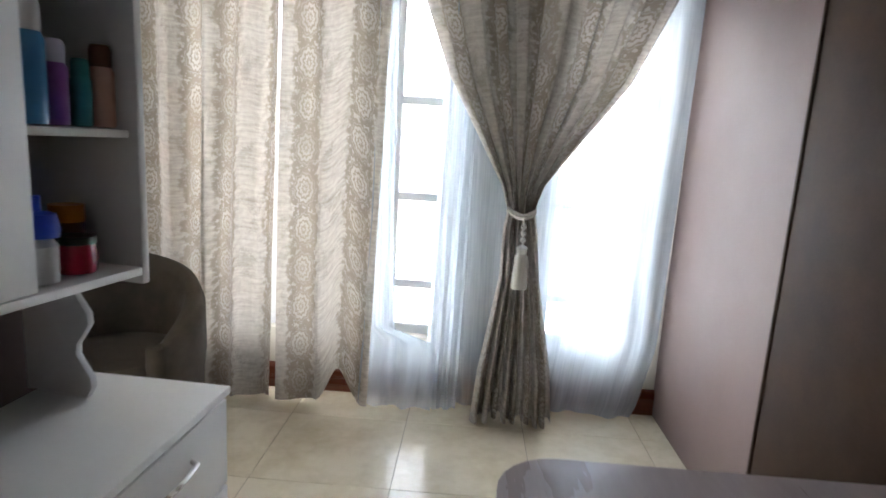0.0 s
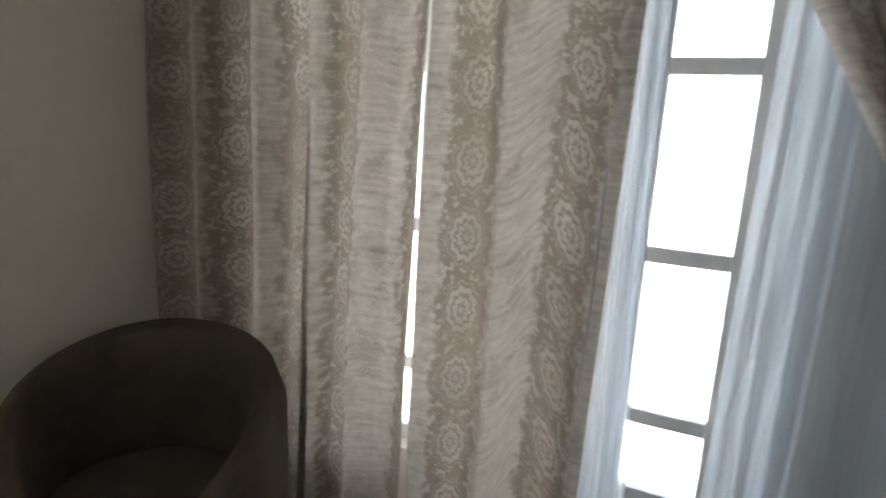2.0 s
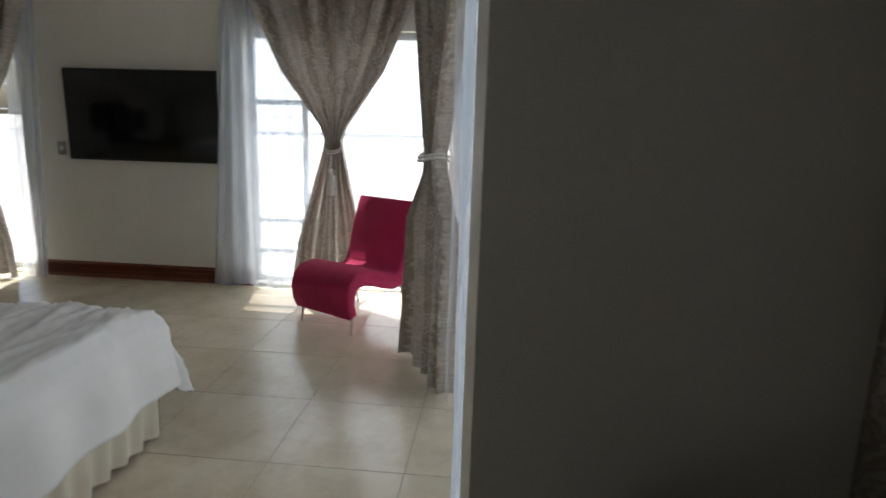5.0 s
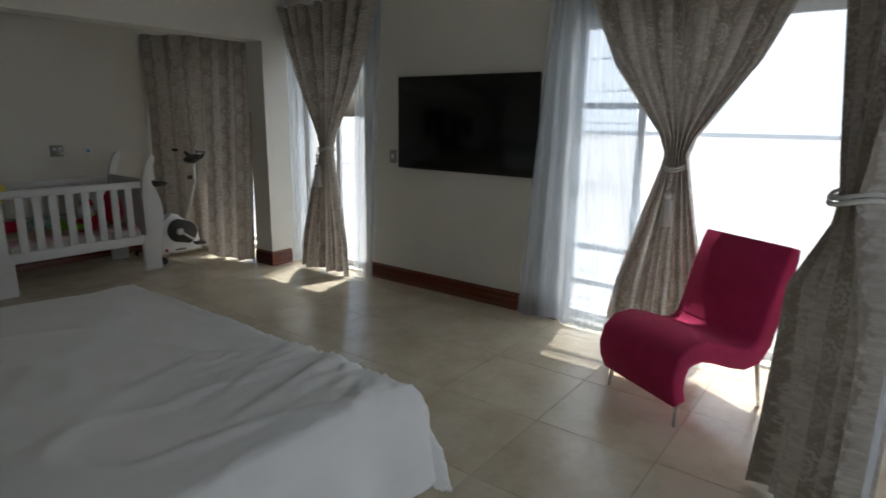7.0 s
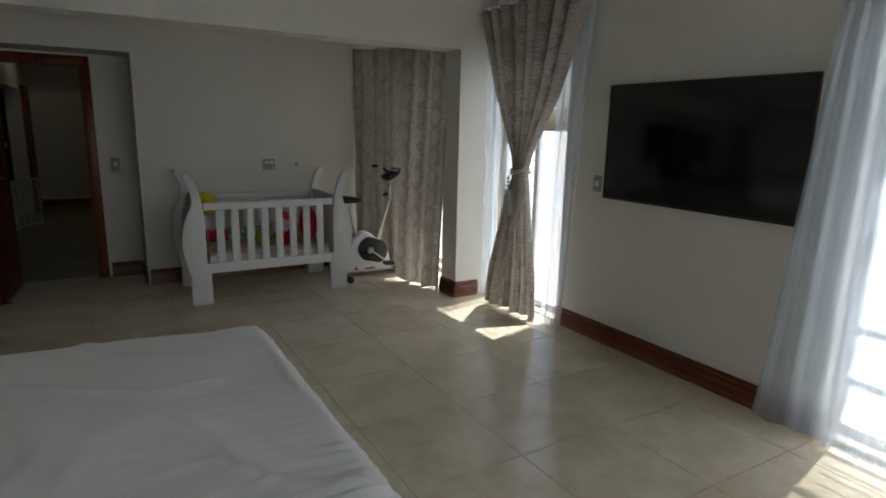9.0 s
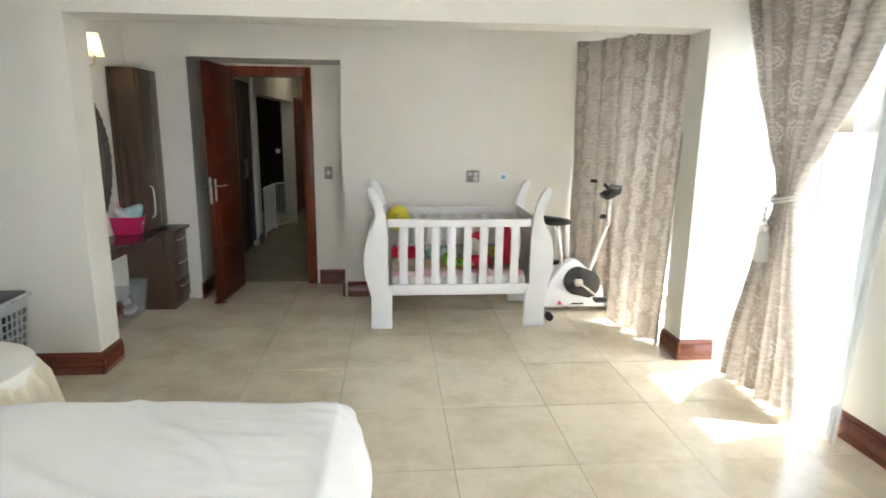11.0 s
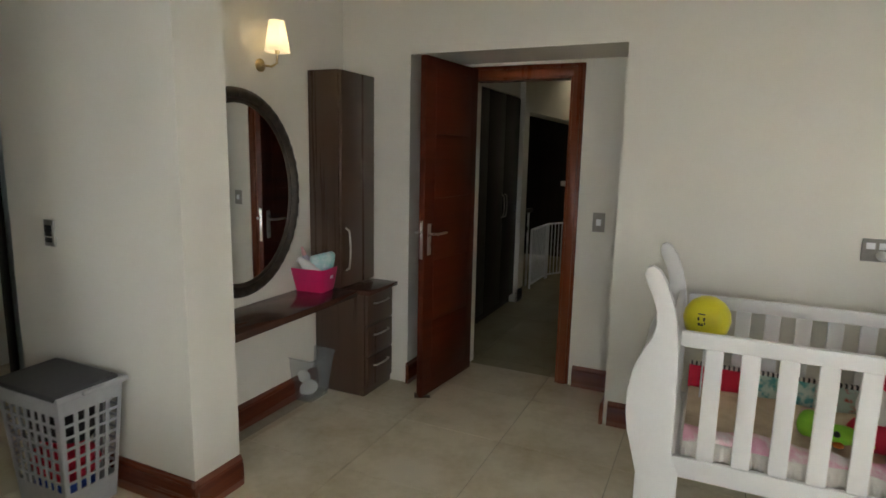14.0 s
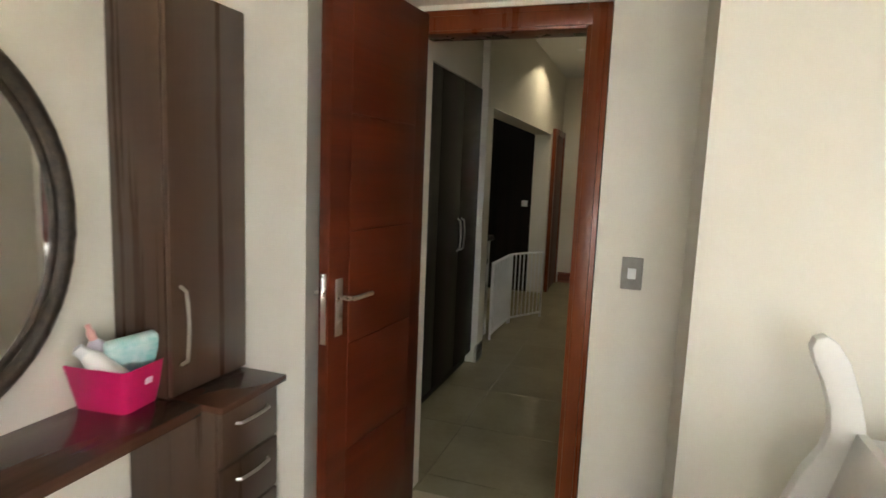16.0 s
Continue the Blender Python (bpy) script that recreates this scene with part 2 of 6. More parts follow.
SATIN = mottled("cream_satin", (0.68, 0.60, 0.44), (0.80, 0.73, 0.57), 3.0, (0.28, 0.42), 0.1, 200.0)
TABLECLOTH = mottled("ivory_tablecloth", (0.72, 0.69, 0.62), (0.80, 0.78, 0.71), 3.0, (0.65, 0.8), 0.3, 420.0)
GREY_PLASTIC = mottled("pale_grey_plastic", (0.34, 0.345, 0.35), (0.42, 0.425, 0.43), 5.0, (0.4, 0.55), 0.05)
DARK_LID = mottled("charcoal_plastic_lid", (0.035, 0.036, 0.038), (0.06, 0.06, 0.064), 6.0, (0.4, 0.55), 0.1)
TASSEL = mottled("ivory_tassel_thread", (0.55, 0.53, 0.48), (0.72, 0.70, 0.66), 40.0, (0.6, 0.8), 0.6, 300.0, (1, 1, 0.05))
DAMASK, SHEER, THIN_SHEER = damask(), sheer_cloth(), sheer_cloth("thin_sheer", 0.08, 0.30)
GLASS = clear("window_glass", (0.95, 0.97, 0.97), 0.0)
FROSTED = clear("frosted_glass", (0.52, 0.62, 0.62), 0.5, 0.7)
CLEAR_PLASTIC = material("clear_plastic", (0.50, 0.54, 0.56), 0.15)
_tr = CLEAR_PLASTIC.node_tree.nodes.new("ShaderNodeBsdfTransparent")
_mx = node(CLEAR_PLASTIC, "MixShader", Fac=0.22)
link(CLEAR_PLASTIC, _tr.outputs[0], _mx.inputs[1])
link(CLEAR_PLASTIC, bsdf(CLEAR_PLASTIC).outputs[0], _mx.inputs[2])
link(CLEAR_PLASTIC, _mx.outputs[0], CLEAR_PLASTIC.node_tree.nodes["Material Output"].inputs["Surface"])
MIRROR = material("mirror", (0.86, 0.87, 0.86), 0.02, 1.0)


# ---- building tools ----
def box(bm, x0, y0, z0, x1, y1, z1, m=None):
    vs = [bm.verts.new((m @ Vector(p)) if m else p) for p in ((x0, y0, z0), (x1, y0, z0), (x1, y1, z0), (x0, y1, z0), (x0, y0, z1), (x1, y0, z1), (x1, y1, z1), (x0, y1, z1))]
    for f in ((3, 2, 1, 0), (4, 5, 6, 7), (0, 1, 5, 4), (1, 2, 6, 5), (2, 3, 7, 6), (3, 0, 4, 7)):
        bm.faces.new([vs[i] for i in f])
    return vs


def soft_box(x0, y0, z0, x1, y1, z1, r=0.004, seg=2, m=None):
    bm = bmesh.new()
    box(bm, x0, y0, z0, x1, y1, z1)
    bmesh.ops.bevel(bm, geom=bm.edges[:], offset=r, segments=seg, affect="EDGES", profile=0.5)
    if m:
        bm.transform(m)
    return bm


def tube(points, radius, sides=10, closed=False, cap=True):
    """A round bar along points; radius a number or one for each point."""
    bm = bmesh.new()
    pts = [Vector(p) for p in points]
    n = len(pts)
    rings = []
    side = None
    for i, p in enumerate(pts):
        a, b = pts[(i - 1) % n if closed else max(i - 1, 0)], pts[(i + 1) % n if closed else min(i + 1, n - 1)]
        way = (b - a).normalized()
        ref = side if side is not None else (Vector((0, 0, 1)) if abs(way.z) < 0.9 else Vector((1, 0, 0)))
        e1 = (ref - way * ref.dot(way)).normalized()
        e2 = way.cross(e1)
        side = e1
        r = radius[i] if isinstance(radius, (list, tuple)) else radius
        rings.append([bm.verts.new(p + (e1 * math.cos(k * math.tau / sides) + e2 * math.sin(k * math.tau / sides)) * r) for k in range(sides)])
    for i in range(n if closed else n - 1):
        a, b = rings[i], rings[(i + 1) % n]
        for k in range(sides):
            bm.faces.new((a[k], a[(k + 1) % sides], b[(k + 1) % sides], b[k]))
    if cap and not closed:
        bm.faces.new(rings[0][::-1])
        bm.faces.new(rings[-1])
    return bm


def lathe(profile, sides=32, m=None, squash=(1, 1)):
    """A turned shape from rows of (radius, height)."""
    bm = bmesh.new()
    rings = []
    for r, z in profile:
        rings.append([bm.verts.new((r * squash[0] * math.cos(k * math.tau / sides), r * squash[1] * math.sin(k * math.tau / sides), z)) for k in range(sides)])
    for a, b in zip(rings, rings[1:]):
        for k in range(sides):
            bm.faces.new((a[k], a[(k + 1) % sides], b[(k + 1) % sides], b[k]))
    if profile[0][0] > 1e-4:
        bm.faces.new(rings[0][::-1])
    if profile[-1][0] > 1e-4:
        bm.faces.new(rings[-1])
    bmesh.ops.remove_doubles(bm, verts=bm.verts[:], dist=1e-5)
    if m:
        bm.transform(m)
    return bm


def extrude_outline(points, depth, m=None, bevel=0.0):
    """A flat outline (x, z) given thickness along y."""
    bm = bmesh.new()
    front = [bm.verts.new((x, 0, z)) for x, z in points]
    back = [bm.verts.new((x, depth, z)) for x, z in points]
    bm.faces.new(front)
    bm.faces.new(back[::-1])
    n = len(points)
    for i in range(n):
        bm.faces.new((front[i], back[i], back[(i + 1) % n], front[(i + 1) % n]))
    bmesh.ops.recalc_face_normals(bm, faces=bm.faces[:])
    if bevel:
        edges = [e for e in bm.edges if abs(e.verts[0].co.y - e.verts[1].co.y) < 1e-6]
        bmesh.ops.bevel(bm, geom=edges, offset=bevel, segments=2, affect="EDGES", profile=0.5)
    if m:
        bm.transform(m)
    return bm


def sheet(f, nu, nv, uvf=None):
    """A cloth or shell from f(s, t) -> place, s and t from 0 to 1; uvf gives the cloth's own metres."""
    bm = bmesh.new()
    uv = bm.loops.layers.uv.new("UVMap")
    grid = [[bm.verts.new(f(i / nu, j / nv)) for j in range(nv + 1)] for i in range(nu + 1)]
    for i in range(nu):
        for j in range(nv):
            face = bm.faces.new((grid[i][j], grid[i + 1][j], grid[i + 1][j + 1], grid[i][j + 1]))
            for loop, (a, b) in zip(face.loops, ((i, j), (i + 1, j), (i + 1, j + 1), (i, j + 1))):
                loop[uv].uv = uvf(a / nu, b / nv) if uvf else (a / nu, b / nv)
    return bm


def mesh_object(name, bm, mat, smooth=35):
    me = bpy.data.meshes.new(name)
    bm.normal_update()
    bm.to_mesh(me)
    bm.free()
    me.materials.append(mat)
    if smooth:
        me.polygons.foreach_set("use_smooth", [True] * len(me.polygons))
        me.set_sharp_from_angle(angle=radians(smooth))
    return new(name, me)


def thing(name, label, category, m=None, group="", kind=""):
    ob = new(name)
    ob.empty_display_size = 0.1
    ob.matrix_world = m or Matrix()
    return tagged(ob, label, category, group, kind)


def part(name, bm, mat, parent, label="", smooth=35):
    ob = mesh_object(name, bm, mat, smooth)
    ob.parent = parent
    if label:
        ob["label"] = label
    return ob


def thicken(ob, t):
    mod = ob.modifiers.new("thickness", "SOLIDIFY")
    mod.thickness, mod.offset = t, 0
    return ob


def structure(name, bm, mat, label="", smooth=0):
    return tagged(mesh_object(name, bm, mat, smooth), label, name.split("_")[0], kind="structure")


def join(*bms):
    out = bmesh.new()
    for b in bms:
        me = bpy.data.meshes.new("tmp")
        b.to_mesh(me)
        b.free()
        out.from_mesh(me)
        bpy.data.meshes.remove(me)
    return out


def noise_at(x, y=0.0, z=0.0):
    return noise.noise(Vector((x, y, z)))


TOP = 2.75                          # ceiling height
WEST, NORTH, SOUTH = -5.03, 1.64, -5.05
CORNER = Vector((-1.305, 1.64, 0))  # where nook and bedroom walls meet


def wall_run(name, a, b, thick, openings, mat, label, z1=TOP, m=None):
    """A wall whose face runs from a to b (plan) and whose body lies on the left of that way, with openings (s0, s1, z0, z1)."""
    a, b = Vector((*a, 0)), Vector((*b, 0))
    length, ang = (b - a).length, math.degrees(math.atan2(b.y - a.y, b.x - a.x))
    place = (m or Matrix()) @ pose(a.x, a.y, 0, 0, 0, ang)
    bm = bmesh.new()
    cuts = sorted({0.0, length, *[v for o in openings for v in o[:2]]})
    for s0, s1 in zip(cuts, cuts[1:]):
        mid = (s0 + s1) / 2
        holes = sorted((o[2], o[3]) for o in openings if o[0] < mid < o[1])
        z = 0.0
        for h0, h1 in holes:
            if h0 > z + 1e-4:
                box(bm, s0, 0, z, s1, thick, h0, place)
            z = h1
        if z < z1 - 1e-4:
            box(bm, s0, 0, z, s1, thick, z1, place)
    bmesh.ops.remove_doubles(bm, verts=bm.verts[:], dist=1e-5)
    return structure(name, bm, mat, label), place


def skirting(name, a, b, m=None, h=0.14, d=0.022):
    """Moulded mahogany skirting whose back runs from a to b; it stands out on the right of that way."""
    a, b = Vector((*a, 0)), Vector((*b, 0))
    length, ang = (b - a).length, math.degrees(math.atan2(b.y - a.y, b.x - a.x))
    prof = [(0, 0), (d, 0), (d, h * 0.72), (d * 0.8, h * 0.76), (d * 0.8, h * 0.80), (d * 0.95, h * 0.84), (d * 0.6, h * 0.93), (d * 0.3, h), (0, h)]
    bm = bmesh.new()
    ends = [[bm.verts.new((x, -y, z)) for y, z in prof] for x in (0, length)]
    n = len(prof)
    for i in range(n):
        bm.faces.new((ends[0][i], ends[1][i], ends[1][(i + 1) % n], ends[0][(i + 1) % n]))
    bm.faces.new(ends[0])
    bm.faces.new(ends[1][::-1])
    bmesh.ops.recalc_face_normals(bm, faces=bm.faces[:])
    ob = structure(name, bm, SKIRTING, "dark red mahogany skirting board with a moulded top edge", 40)
    ob.matrix_world = (m or Matrix()) @ pose(a.x, a.y, 0, 0, 0, ang)
    ob["category"] = "skirting"
    return ob


# ---- walls ----
# west wall with the television: alcove window, tall window beside the pier, tall corner window
W_OPEN = [(0.32, 1.20, 0.05, 2.12), (1.66, 2.60, 0.02, 2.14), (4.60, 6.36, 0.02, 2.14)]
wall_run("wall_west", (WEST, SOUTH), (WEST, NORTH), 0.25, W_OPEN, PAINT, "cream painted wall with tall windows and the television")
N_OPEN = [(0.55, 3.25, 0.02, 2.14)]
wall_run("wall_north", (WEST - 0.25, NORTH), (CORNER.x - 0.06, NORTH), 0.22, [(a + 0.25, b + 0.25, c, d) for a, b, c, d in N_OPEN], PAINT, "cream painted wall with a wide full-height window")
# back wall with the door recess
bm = bmesh.new()
box(bm, WEST - 0.25, SOUTH - 0.62, 0, -2.285, SOUTH, TOP)
box(bm, -2.285, SOUTH - 0.62, 2.095, -1.01, SOUTH, TOP)
box(bm, -1.01, SOUTH - 0.62, 0, -0.30, SOUTH, TOP)
box(bm, -2.285, SOUTH - 0.62, 0, -1.975, SOUTH - 0.47, 2.095)
box(bm, -1.235, SOUTH - 0.62, 0, -1.01, SOUTH - 0.47, 2.095)
box(bm, -1.975, SOUTH - 0.62, 2.077, -1.235, SOUTH - 0.47, 2.095)
structure("wall_south", bm, PAINT, "cream painted back wall with a deep door recess")
bm = bmesh.new()
box(bm, WEST, -3.66, 2.15, -0.90, -3.41, TOP)
structure("beam", bm, PAINT, "deep cream painted beam across the room")
bm = bmesh.new()
box(bm, WEST, -3.66, 0, -4.67, -3.41, 2.15)
structure("pier_window", bm, PAINT, "cream painted pier beside the tall window")
bm = bmesh.new()
box(bm, -0.90, -3.66, 0, 0.22, -3.41, TOP)
box(bm, 0.22, -3.66, 2.09, 1.25, -3.41, TOP)
box(bm, 1.25, -3.66, 0, 1.60, -3.41, TOP)
structure("pier_dressing", bm, PAINT, "cream painted pier and wall beside the bathroom opening")
bm = bmesh.new()
box(bm, -0.52, SOUTH, 0, -0.30, -3.66, TOP)
structure("wall_dressing", bm, PAINT, "cream painted alcove wall behind the oval mirror")
bm = bmesh.new()
box(bm, -0.62, -2.50, 0, -0.24, 1.18, TOP)
structure("wall_bed", bm, PAINT, "cream painted partition wall at the bed head")
bm = bmesh.new()
box(bm, -0.24, -2.50, 0, 1.60, -2.30, TOP)
box(bm, 1.60, -5.3, 0, 1.80, -4.26, TOP)
box(bm, 1.60, -4.07, 0, 1.80, -2.30, TOP)
box(bm, 1.60, -4.26, 0, 1.80, -4.07, 0.92)
box(bm, 1.60, -4.26, 2.03, 1.80, -4.07, TOP)
box(bm, -0.30, -5.50, 0, 1.80, -5.30, TOP)
structure("wall_passage", bm, PAINT, "cream painted passage and bathroom walls")
# nook
vb = 2.86
C = NOOK.inverted() @ CORNER
wall_run("wall_nook_window", (-1.25, vb), (2.25, vb), 0.22, [(0.65, 1.65, 0.34, 2.16), (1.78, 2.10, 0.34, 2.16), (2.62, 3.10, 0.34, 2.16)], PAINT, "cream painted window wall of the dressing nook", m=NOOK)
wall_run("wall_nook_west", (C.x, C.y), (-0.955, vb), 0.22, [], PAINT, "cream painted side wall of the dressing nook", m=NOOK)
bm = bmesh.new()
box(bm, 2.03, -1.4, 0, 2.25, vb, TOP, NOOK)
structure("wall_nook_east", bm, LILAC, "mauve painted side wall of the dressing nook")
bm = bmesh.new()
box(bm, -0.24, -1.20, 0, 2.6, -1.0, TOP)
structure("wall_nook_south", bm, LILAC, "mauve painted end wall of the dressing nook")
bm = bmesh.new()
box(bm, -0.24, -1.0, 0, -0.215, 1.18, TOP)
structure("wall_nook_panel", bm, LILAC, "mauve painted face of the partition wall")
# corridor beyond the door
bm = bmesh.new()
box(bm, -2.35, -11.5, 0, -2.15, SOUTH - 0.62, TOP)
box(bm, -0.50, -7.60, 0, -0.30, SOUTH - 0.62, TOP)
box(bm, -0.945, -7.45, 2.065, -0.50, SOUTH - 0.62, TOP)
box(bm, -1.00, -7.62, 0, -0.30, -7.45, TOP)
box(bm, -2.15, -11.50, 0, -0.4, -11.30, TOP)
box(bm, -1.00, -11.30, 0, -0.80, -10.40, TOP)
box(bm, -1.00, -10.40, 1.94, -0.80, -7.62, TOP)
structure("wall_corridor", bm, PAINT, "cream painted corridor walls")
# stairwell walls: the near-black wood colour stands in for shade
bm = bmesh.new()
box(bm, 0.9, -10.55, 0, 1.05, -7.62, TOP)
# unseen wall, added to keep sky light from leaking in
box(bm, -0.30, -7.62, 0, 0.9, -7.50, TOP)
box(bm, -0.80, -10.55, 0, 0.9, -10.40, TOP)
structure("wall_stair", bm, DARK_WOOD_AND_SHADE, "stairwell walls coloured near-black to stand for its deep shade")
# ceilings
bm = bmesh.new()
box(bm, WEST - 0.25, SOUTH - 0.62, TOP, 1.8, NORTH + 0.22, TOP + 0.12)
structure("ceiling", bm, CEILING, "plain white plaster ceiling of the bedroom")
bm = bmesh.new()
box(bm, -1.5, NORTH + 0.22, TOP + 0.002, 2.8, 3.8, TOP + 0.12)
box(bm, 1.8, -2.0, TOP + 0.002, 2.8, NORTH + 0.22, TOP + 0.12)
structure("ceiling_nook", bm, CEILING, "plain white plaster ceiling of the nook")
bm = bmesh.new()
box(bm, -2.35, -11.5, TOP, 1.2, SOUTH - 0.62, TOP + 0.12)
structure("ceiling_corridor", bm, CEILING, "plain white plaster ceiling of the corridor")

# skirtings
skirting("baseboard_television", (WEST, -2.45), (WEST, -0.42))
skirting("baseboard_pier_front", (-4.67, -3.41), (-4.90, -3.41))
skirting("baseboard_pier_side", (-4.67, -3.66), (-4.67, -3.388))
skirting("baseboard_back", (-2.307, SOUTH), (WEST, SOUTH))
skirting("baseboard_recess_side", (-2.285, SOUTH - 0.47), (-2.285, SOUTH + 0.022))
skirting("baseboard_recess_back", (-2.0, SOUTH - 0.47), (-2.263, SOUTH - 0.47))
skirting("baseboard_recess_left", (-1.01, SOUTH + 0.022), (-1.01, SOUTH - 0.47))
skirting("baseboard_dressing_front", (0.22, -3.41), (-0.922, -3.41))
skirting("baseboard_dressing_side", (-0.90, -3.388), (-0.90, -3.66))
skirting("baseboard_mirror", (-0.52, -3.66), (-0.52, -4.72))
skirting("baseboard_bed", (-0.62, 1.16), (-0.62, -2.478))
skirting("baseboard_bed_end", (-0.642, -2.50), (-0.24, -2.50))
skirting("baseboard_window", (-1.80, NORTH), (-1.33, NORTH))
skirting("baseboard_nook", (-1.0, vb), (2.03, vb), NOOK)
skirting("baseboard_corridor", (-1.00, -7.62), (-1.00, -7.45))
skirting("baseboard_corridor_end", (-1.06, -11.30), (-2.15, -11.30))

# ---- ground outside ----
bm = bmesh.new()
bmesh.ops.create_grid(bm, x_segments=1, y_segments=1, size=600)
GROUND = mottled("pale_paving", (0.54, 0.525, 0.49), (0.66, 0.645, 0.61), 0.8, (0.8, 0.9), 0.2)
g = structure("ground", bm, GROUND, "pale paved ground outside the house")
g.location.z = -0.12
# added emissive ring: turns the window view white and sends light indoors
GLOW_BACKDROP = material("glowing_backdrop", (0.8, 0.82, 0.84), 1.0)
bsdf(GLOW_BACKDROP).inputs["Emission Color"].default_value = (0.96, 0.98, 1.0, 1)
bsdf(GLOW_BACKDROP).inputs["Emission Strength"].default_value = 0.95
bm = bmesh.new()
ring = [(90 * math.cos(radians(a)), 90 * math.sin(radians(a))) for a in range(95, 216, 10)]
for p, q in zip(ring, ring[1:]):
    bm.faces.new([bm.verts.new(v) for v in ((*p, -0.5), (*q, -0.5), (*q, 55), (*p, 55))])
structure("backdrop", bm, GLOW_BACKDROP, "plain glowing white backdrop standing in for overexposed sky beyond the windows")


# ---- windows ----
def window(name, width, z0, z1, m, bars, stiles, label, grille=None, depth=0.05):
    """A white framed window in an opening; x along the wall, y outwards."""
    top = thing(name, label, "window", m, kind="structure")
    w = 0.055
    for n, b in (("frame_left", (0, z0, w, z1)), ("frame_right", (width - w, z0, width, z1)), ("frame_top", (w, z1 - w, width - w, z1)), ("frame_bottom", (w, z0, width - w, z0 + w))):
        part("window_frame", soft_box(b[0], 0, b[1], b[2], depth, b[3], 0.004), ALUMINIUM, top)
    for s in stiles:
        part("stile", soft_box(s - 0.025, 0.004, z0 + w, s + 0.025, depth - 0.004, z1 - w, 0.004), ALUMINIUM, top)
    for bar in bars:
        z, b0, b1 = bar if isinstance(bar, tuple) else (bar, w, width - w)
        part("glazing_bar", soft_box(b0, 0.006, z - 0.022, b1, depth - 0.006, z + 0.022, 0.004), ALUMINIUM, top)
    pane = bmesh.new()
    box(pane, w * 0.6, depth * 0.45, z0 + w * 0.6, width - w * 0.6, depth * 0.45 + 0.005, z1 - w * 0.6)
    p = part("pane", pane, GLASS, top, smooth=0)
    p.visible_shadow = False
    if grille:
        z = z0 + 0.12
        while z < z1 - 0.1:
            part("burglar_bar", tube([(grille[0], depth + 0.06, z), (grille[1], depth + 0.06, z)], 0.0055, 6), ALUMINIUM, top)
            z += 0.22
    return top


def face_west(y0):
    """x runs along +y, y runs outwards (west)."""
    return Matrix.Translation((WEST - 0.10, y0, 0)) @ pose(0, 0, 0, 0, 0, 90)


window("window_alcove", 0.88, 0.05, 2.12, face_west(SOUTH + 0.32), [1.05], [], "white framed window behind the alcove curtains")
window("window_side", 0.94, 0.02, 2.14, face_west(SOUTH + 1.66), [], [0.47], "tall white framed window beside the television", (0.055, 0.885))
window("window_corner", 1.76, 0.02, 2.14, face_west(SOUTH + 4.60), [(1.575, 0.055, 0.455), (0.57, 0.055, 0.455), (0.30, 0.055, 0.455)], [0.48], "tall white framed corner window", (0.055, 0.48))
window("window_north", 2.7, 0.02, 2.14, Matrix.Translation((WEST + 0.55, NORTH + 0.10, 0)), [], [0.9, 1.8], "wide white framed window beside the pink chair")
window("window_bath", 0.19, 0.92, 2.03, Matrix.Translation((1.68, -4.07, 0)) @ pose(0, 0, 0, 0, 0, -90), [], [], "narrow white framed bathroom window")
window("window_nook_a", 1.0, 0.34, 2.16, NOOK @ Matrix.Translation((-0.60, vb + 0.06, 0)), [0.62, 1.10, 1.60], [0.5], "white framed casement window behind closed curtains")
window("window_nook_b", 0.32, 0.34, 2.16, NOOK @ Matrix.Translation((0.53, vb + 0.06, 0)), [0.62, 1.10, 1.60], [], "narrow white framed window behind a sheer")
window("window_nook_c", 0.48, 0.34, 2.16, NOOK @ Matrix.Translation((1.37, vb + 0.06, 0)), [0.59, 1.10], [], "white framed window with an open top sash")


# ---- curtains ----
def cloth(width_at, centre_at, z_at, pleats, amp, seed, cloth_width, nu=110, nv=70, bunch=None, shift=0.0):
    """A hanging cloth: width and centre by height, folds that tighten where the cloth is gathered."""
    rnd = random.Random(seed)
    ph = [rnd.uniform(0, math.tau) for _ in range(4)]

    def place(s, t):
        h = t
        w, c = width_at(h), centre_at(h)
        z0, z1 = z_at(s)
        z = z0 + (z1 - z0) * h
        q = s + 0.018 * math.sin(math.tau * s * 2 + ph[0]) + 0.012 * math.sin(math.tau * (s * 3 + h * 0.6) + ph[1])
        fold = math.sin(math.tau * pleats * q + ph[2] + 0.5 * math.sin(h * 2.2 + ph[3]))
        fold = math.copysign(abs(fold) ** 0.8, fold)
        a = amp * (0.55 + 0.45 * noise_at(s * 5 + seed, h * 1.3)) * (bunch(h) if bunch else 1)
        x = c + (s - 0.5) * w + 0.25 * a * math.sin(2 * math.tau * pleats * q + ph[1]) * min(1, w)
        y = a * fold + 0.012 * noise_at(s * 9 + seed, h * 4, 3.1)
        return (x, y, z)
    return sheet(place, nu, nv, lambda s, t: (s * cloth_width + shift, t * 2.3))


def hem(seed, low, lift, z1):
    rnd = random.Random(seed)
    a, b = rnd.uniform(0, 9), rnd.uniform(2.0, 4.0)
    return lambda s: (low + lift * max(0, noise_at(s * b + a, 1.7)) * 1.6 + 0.012 * math.sin(s * 17 + a), z1)


def smooth_mix(points):
    """A value by height through rows of (height share, value), eased between them."""
    def f(h):
        for (h0, v0), (h1, v1) in zip(points, points[1:]):
            if h <= h1:
                k = min(max((h - h0) / (h1 - h0), 0), 1)
                k = k * k * (3 - 2 * k)
                return v0 + (v1 - v0) * k
        return points[-1][1]
    return f


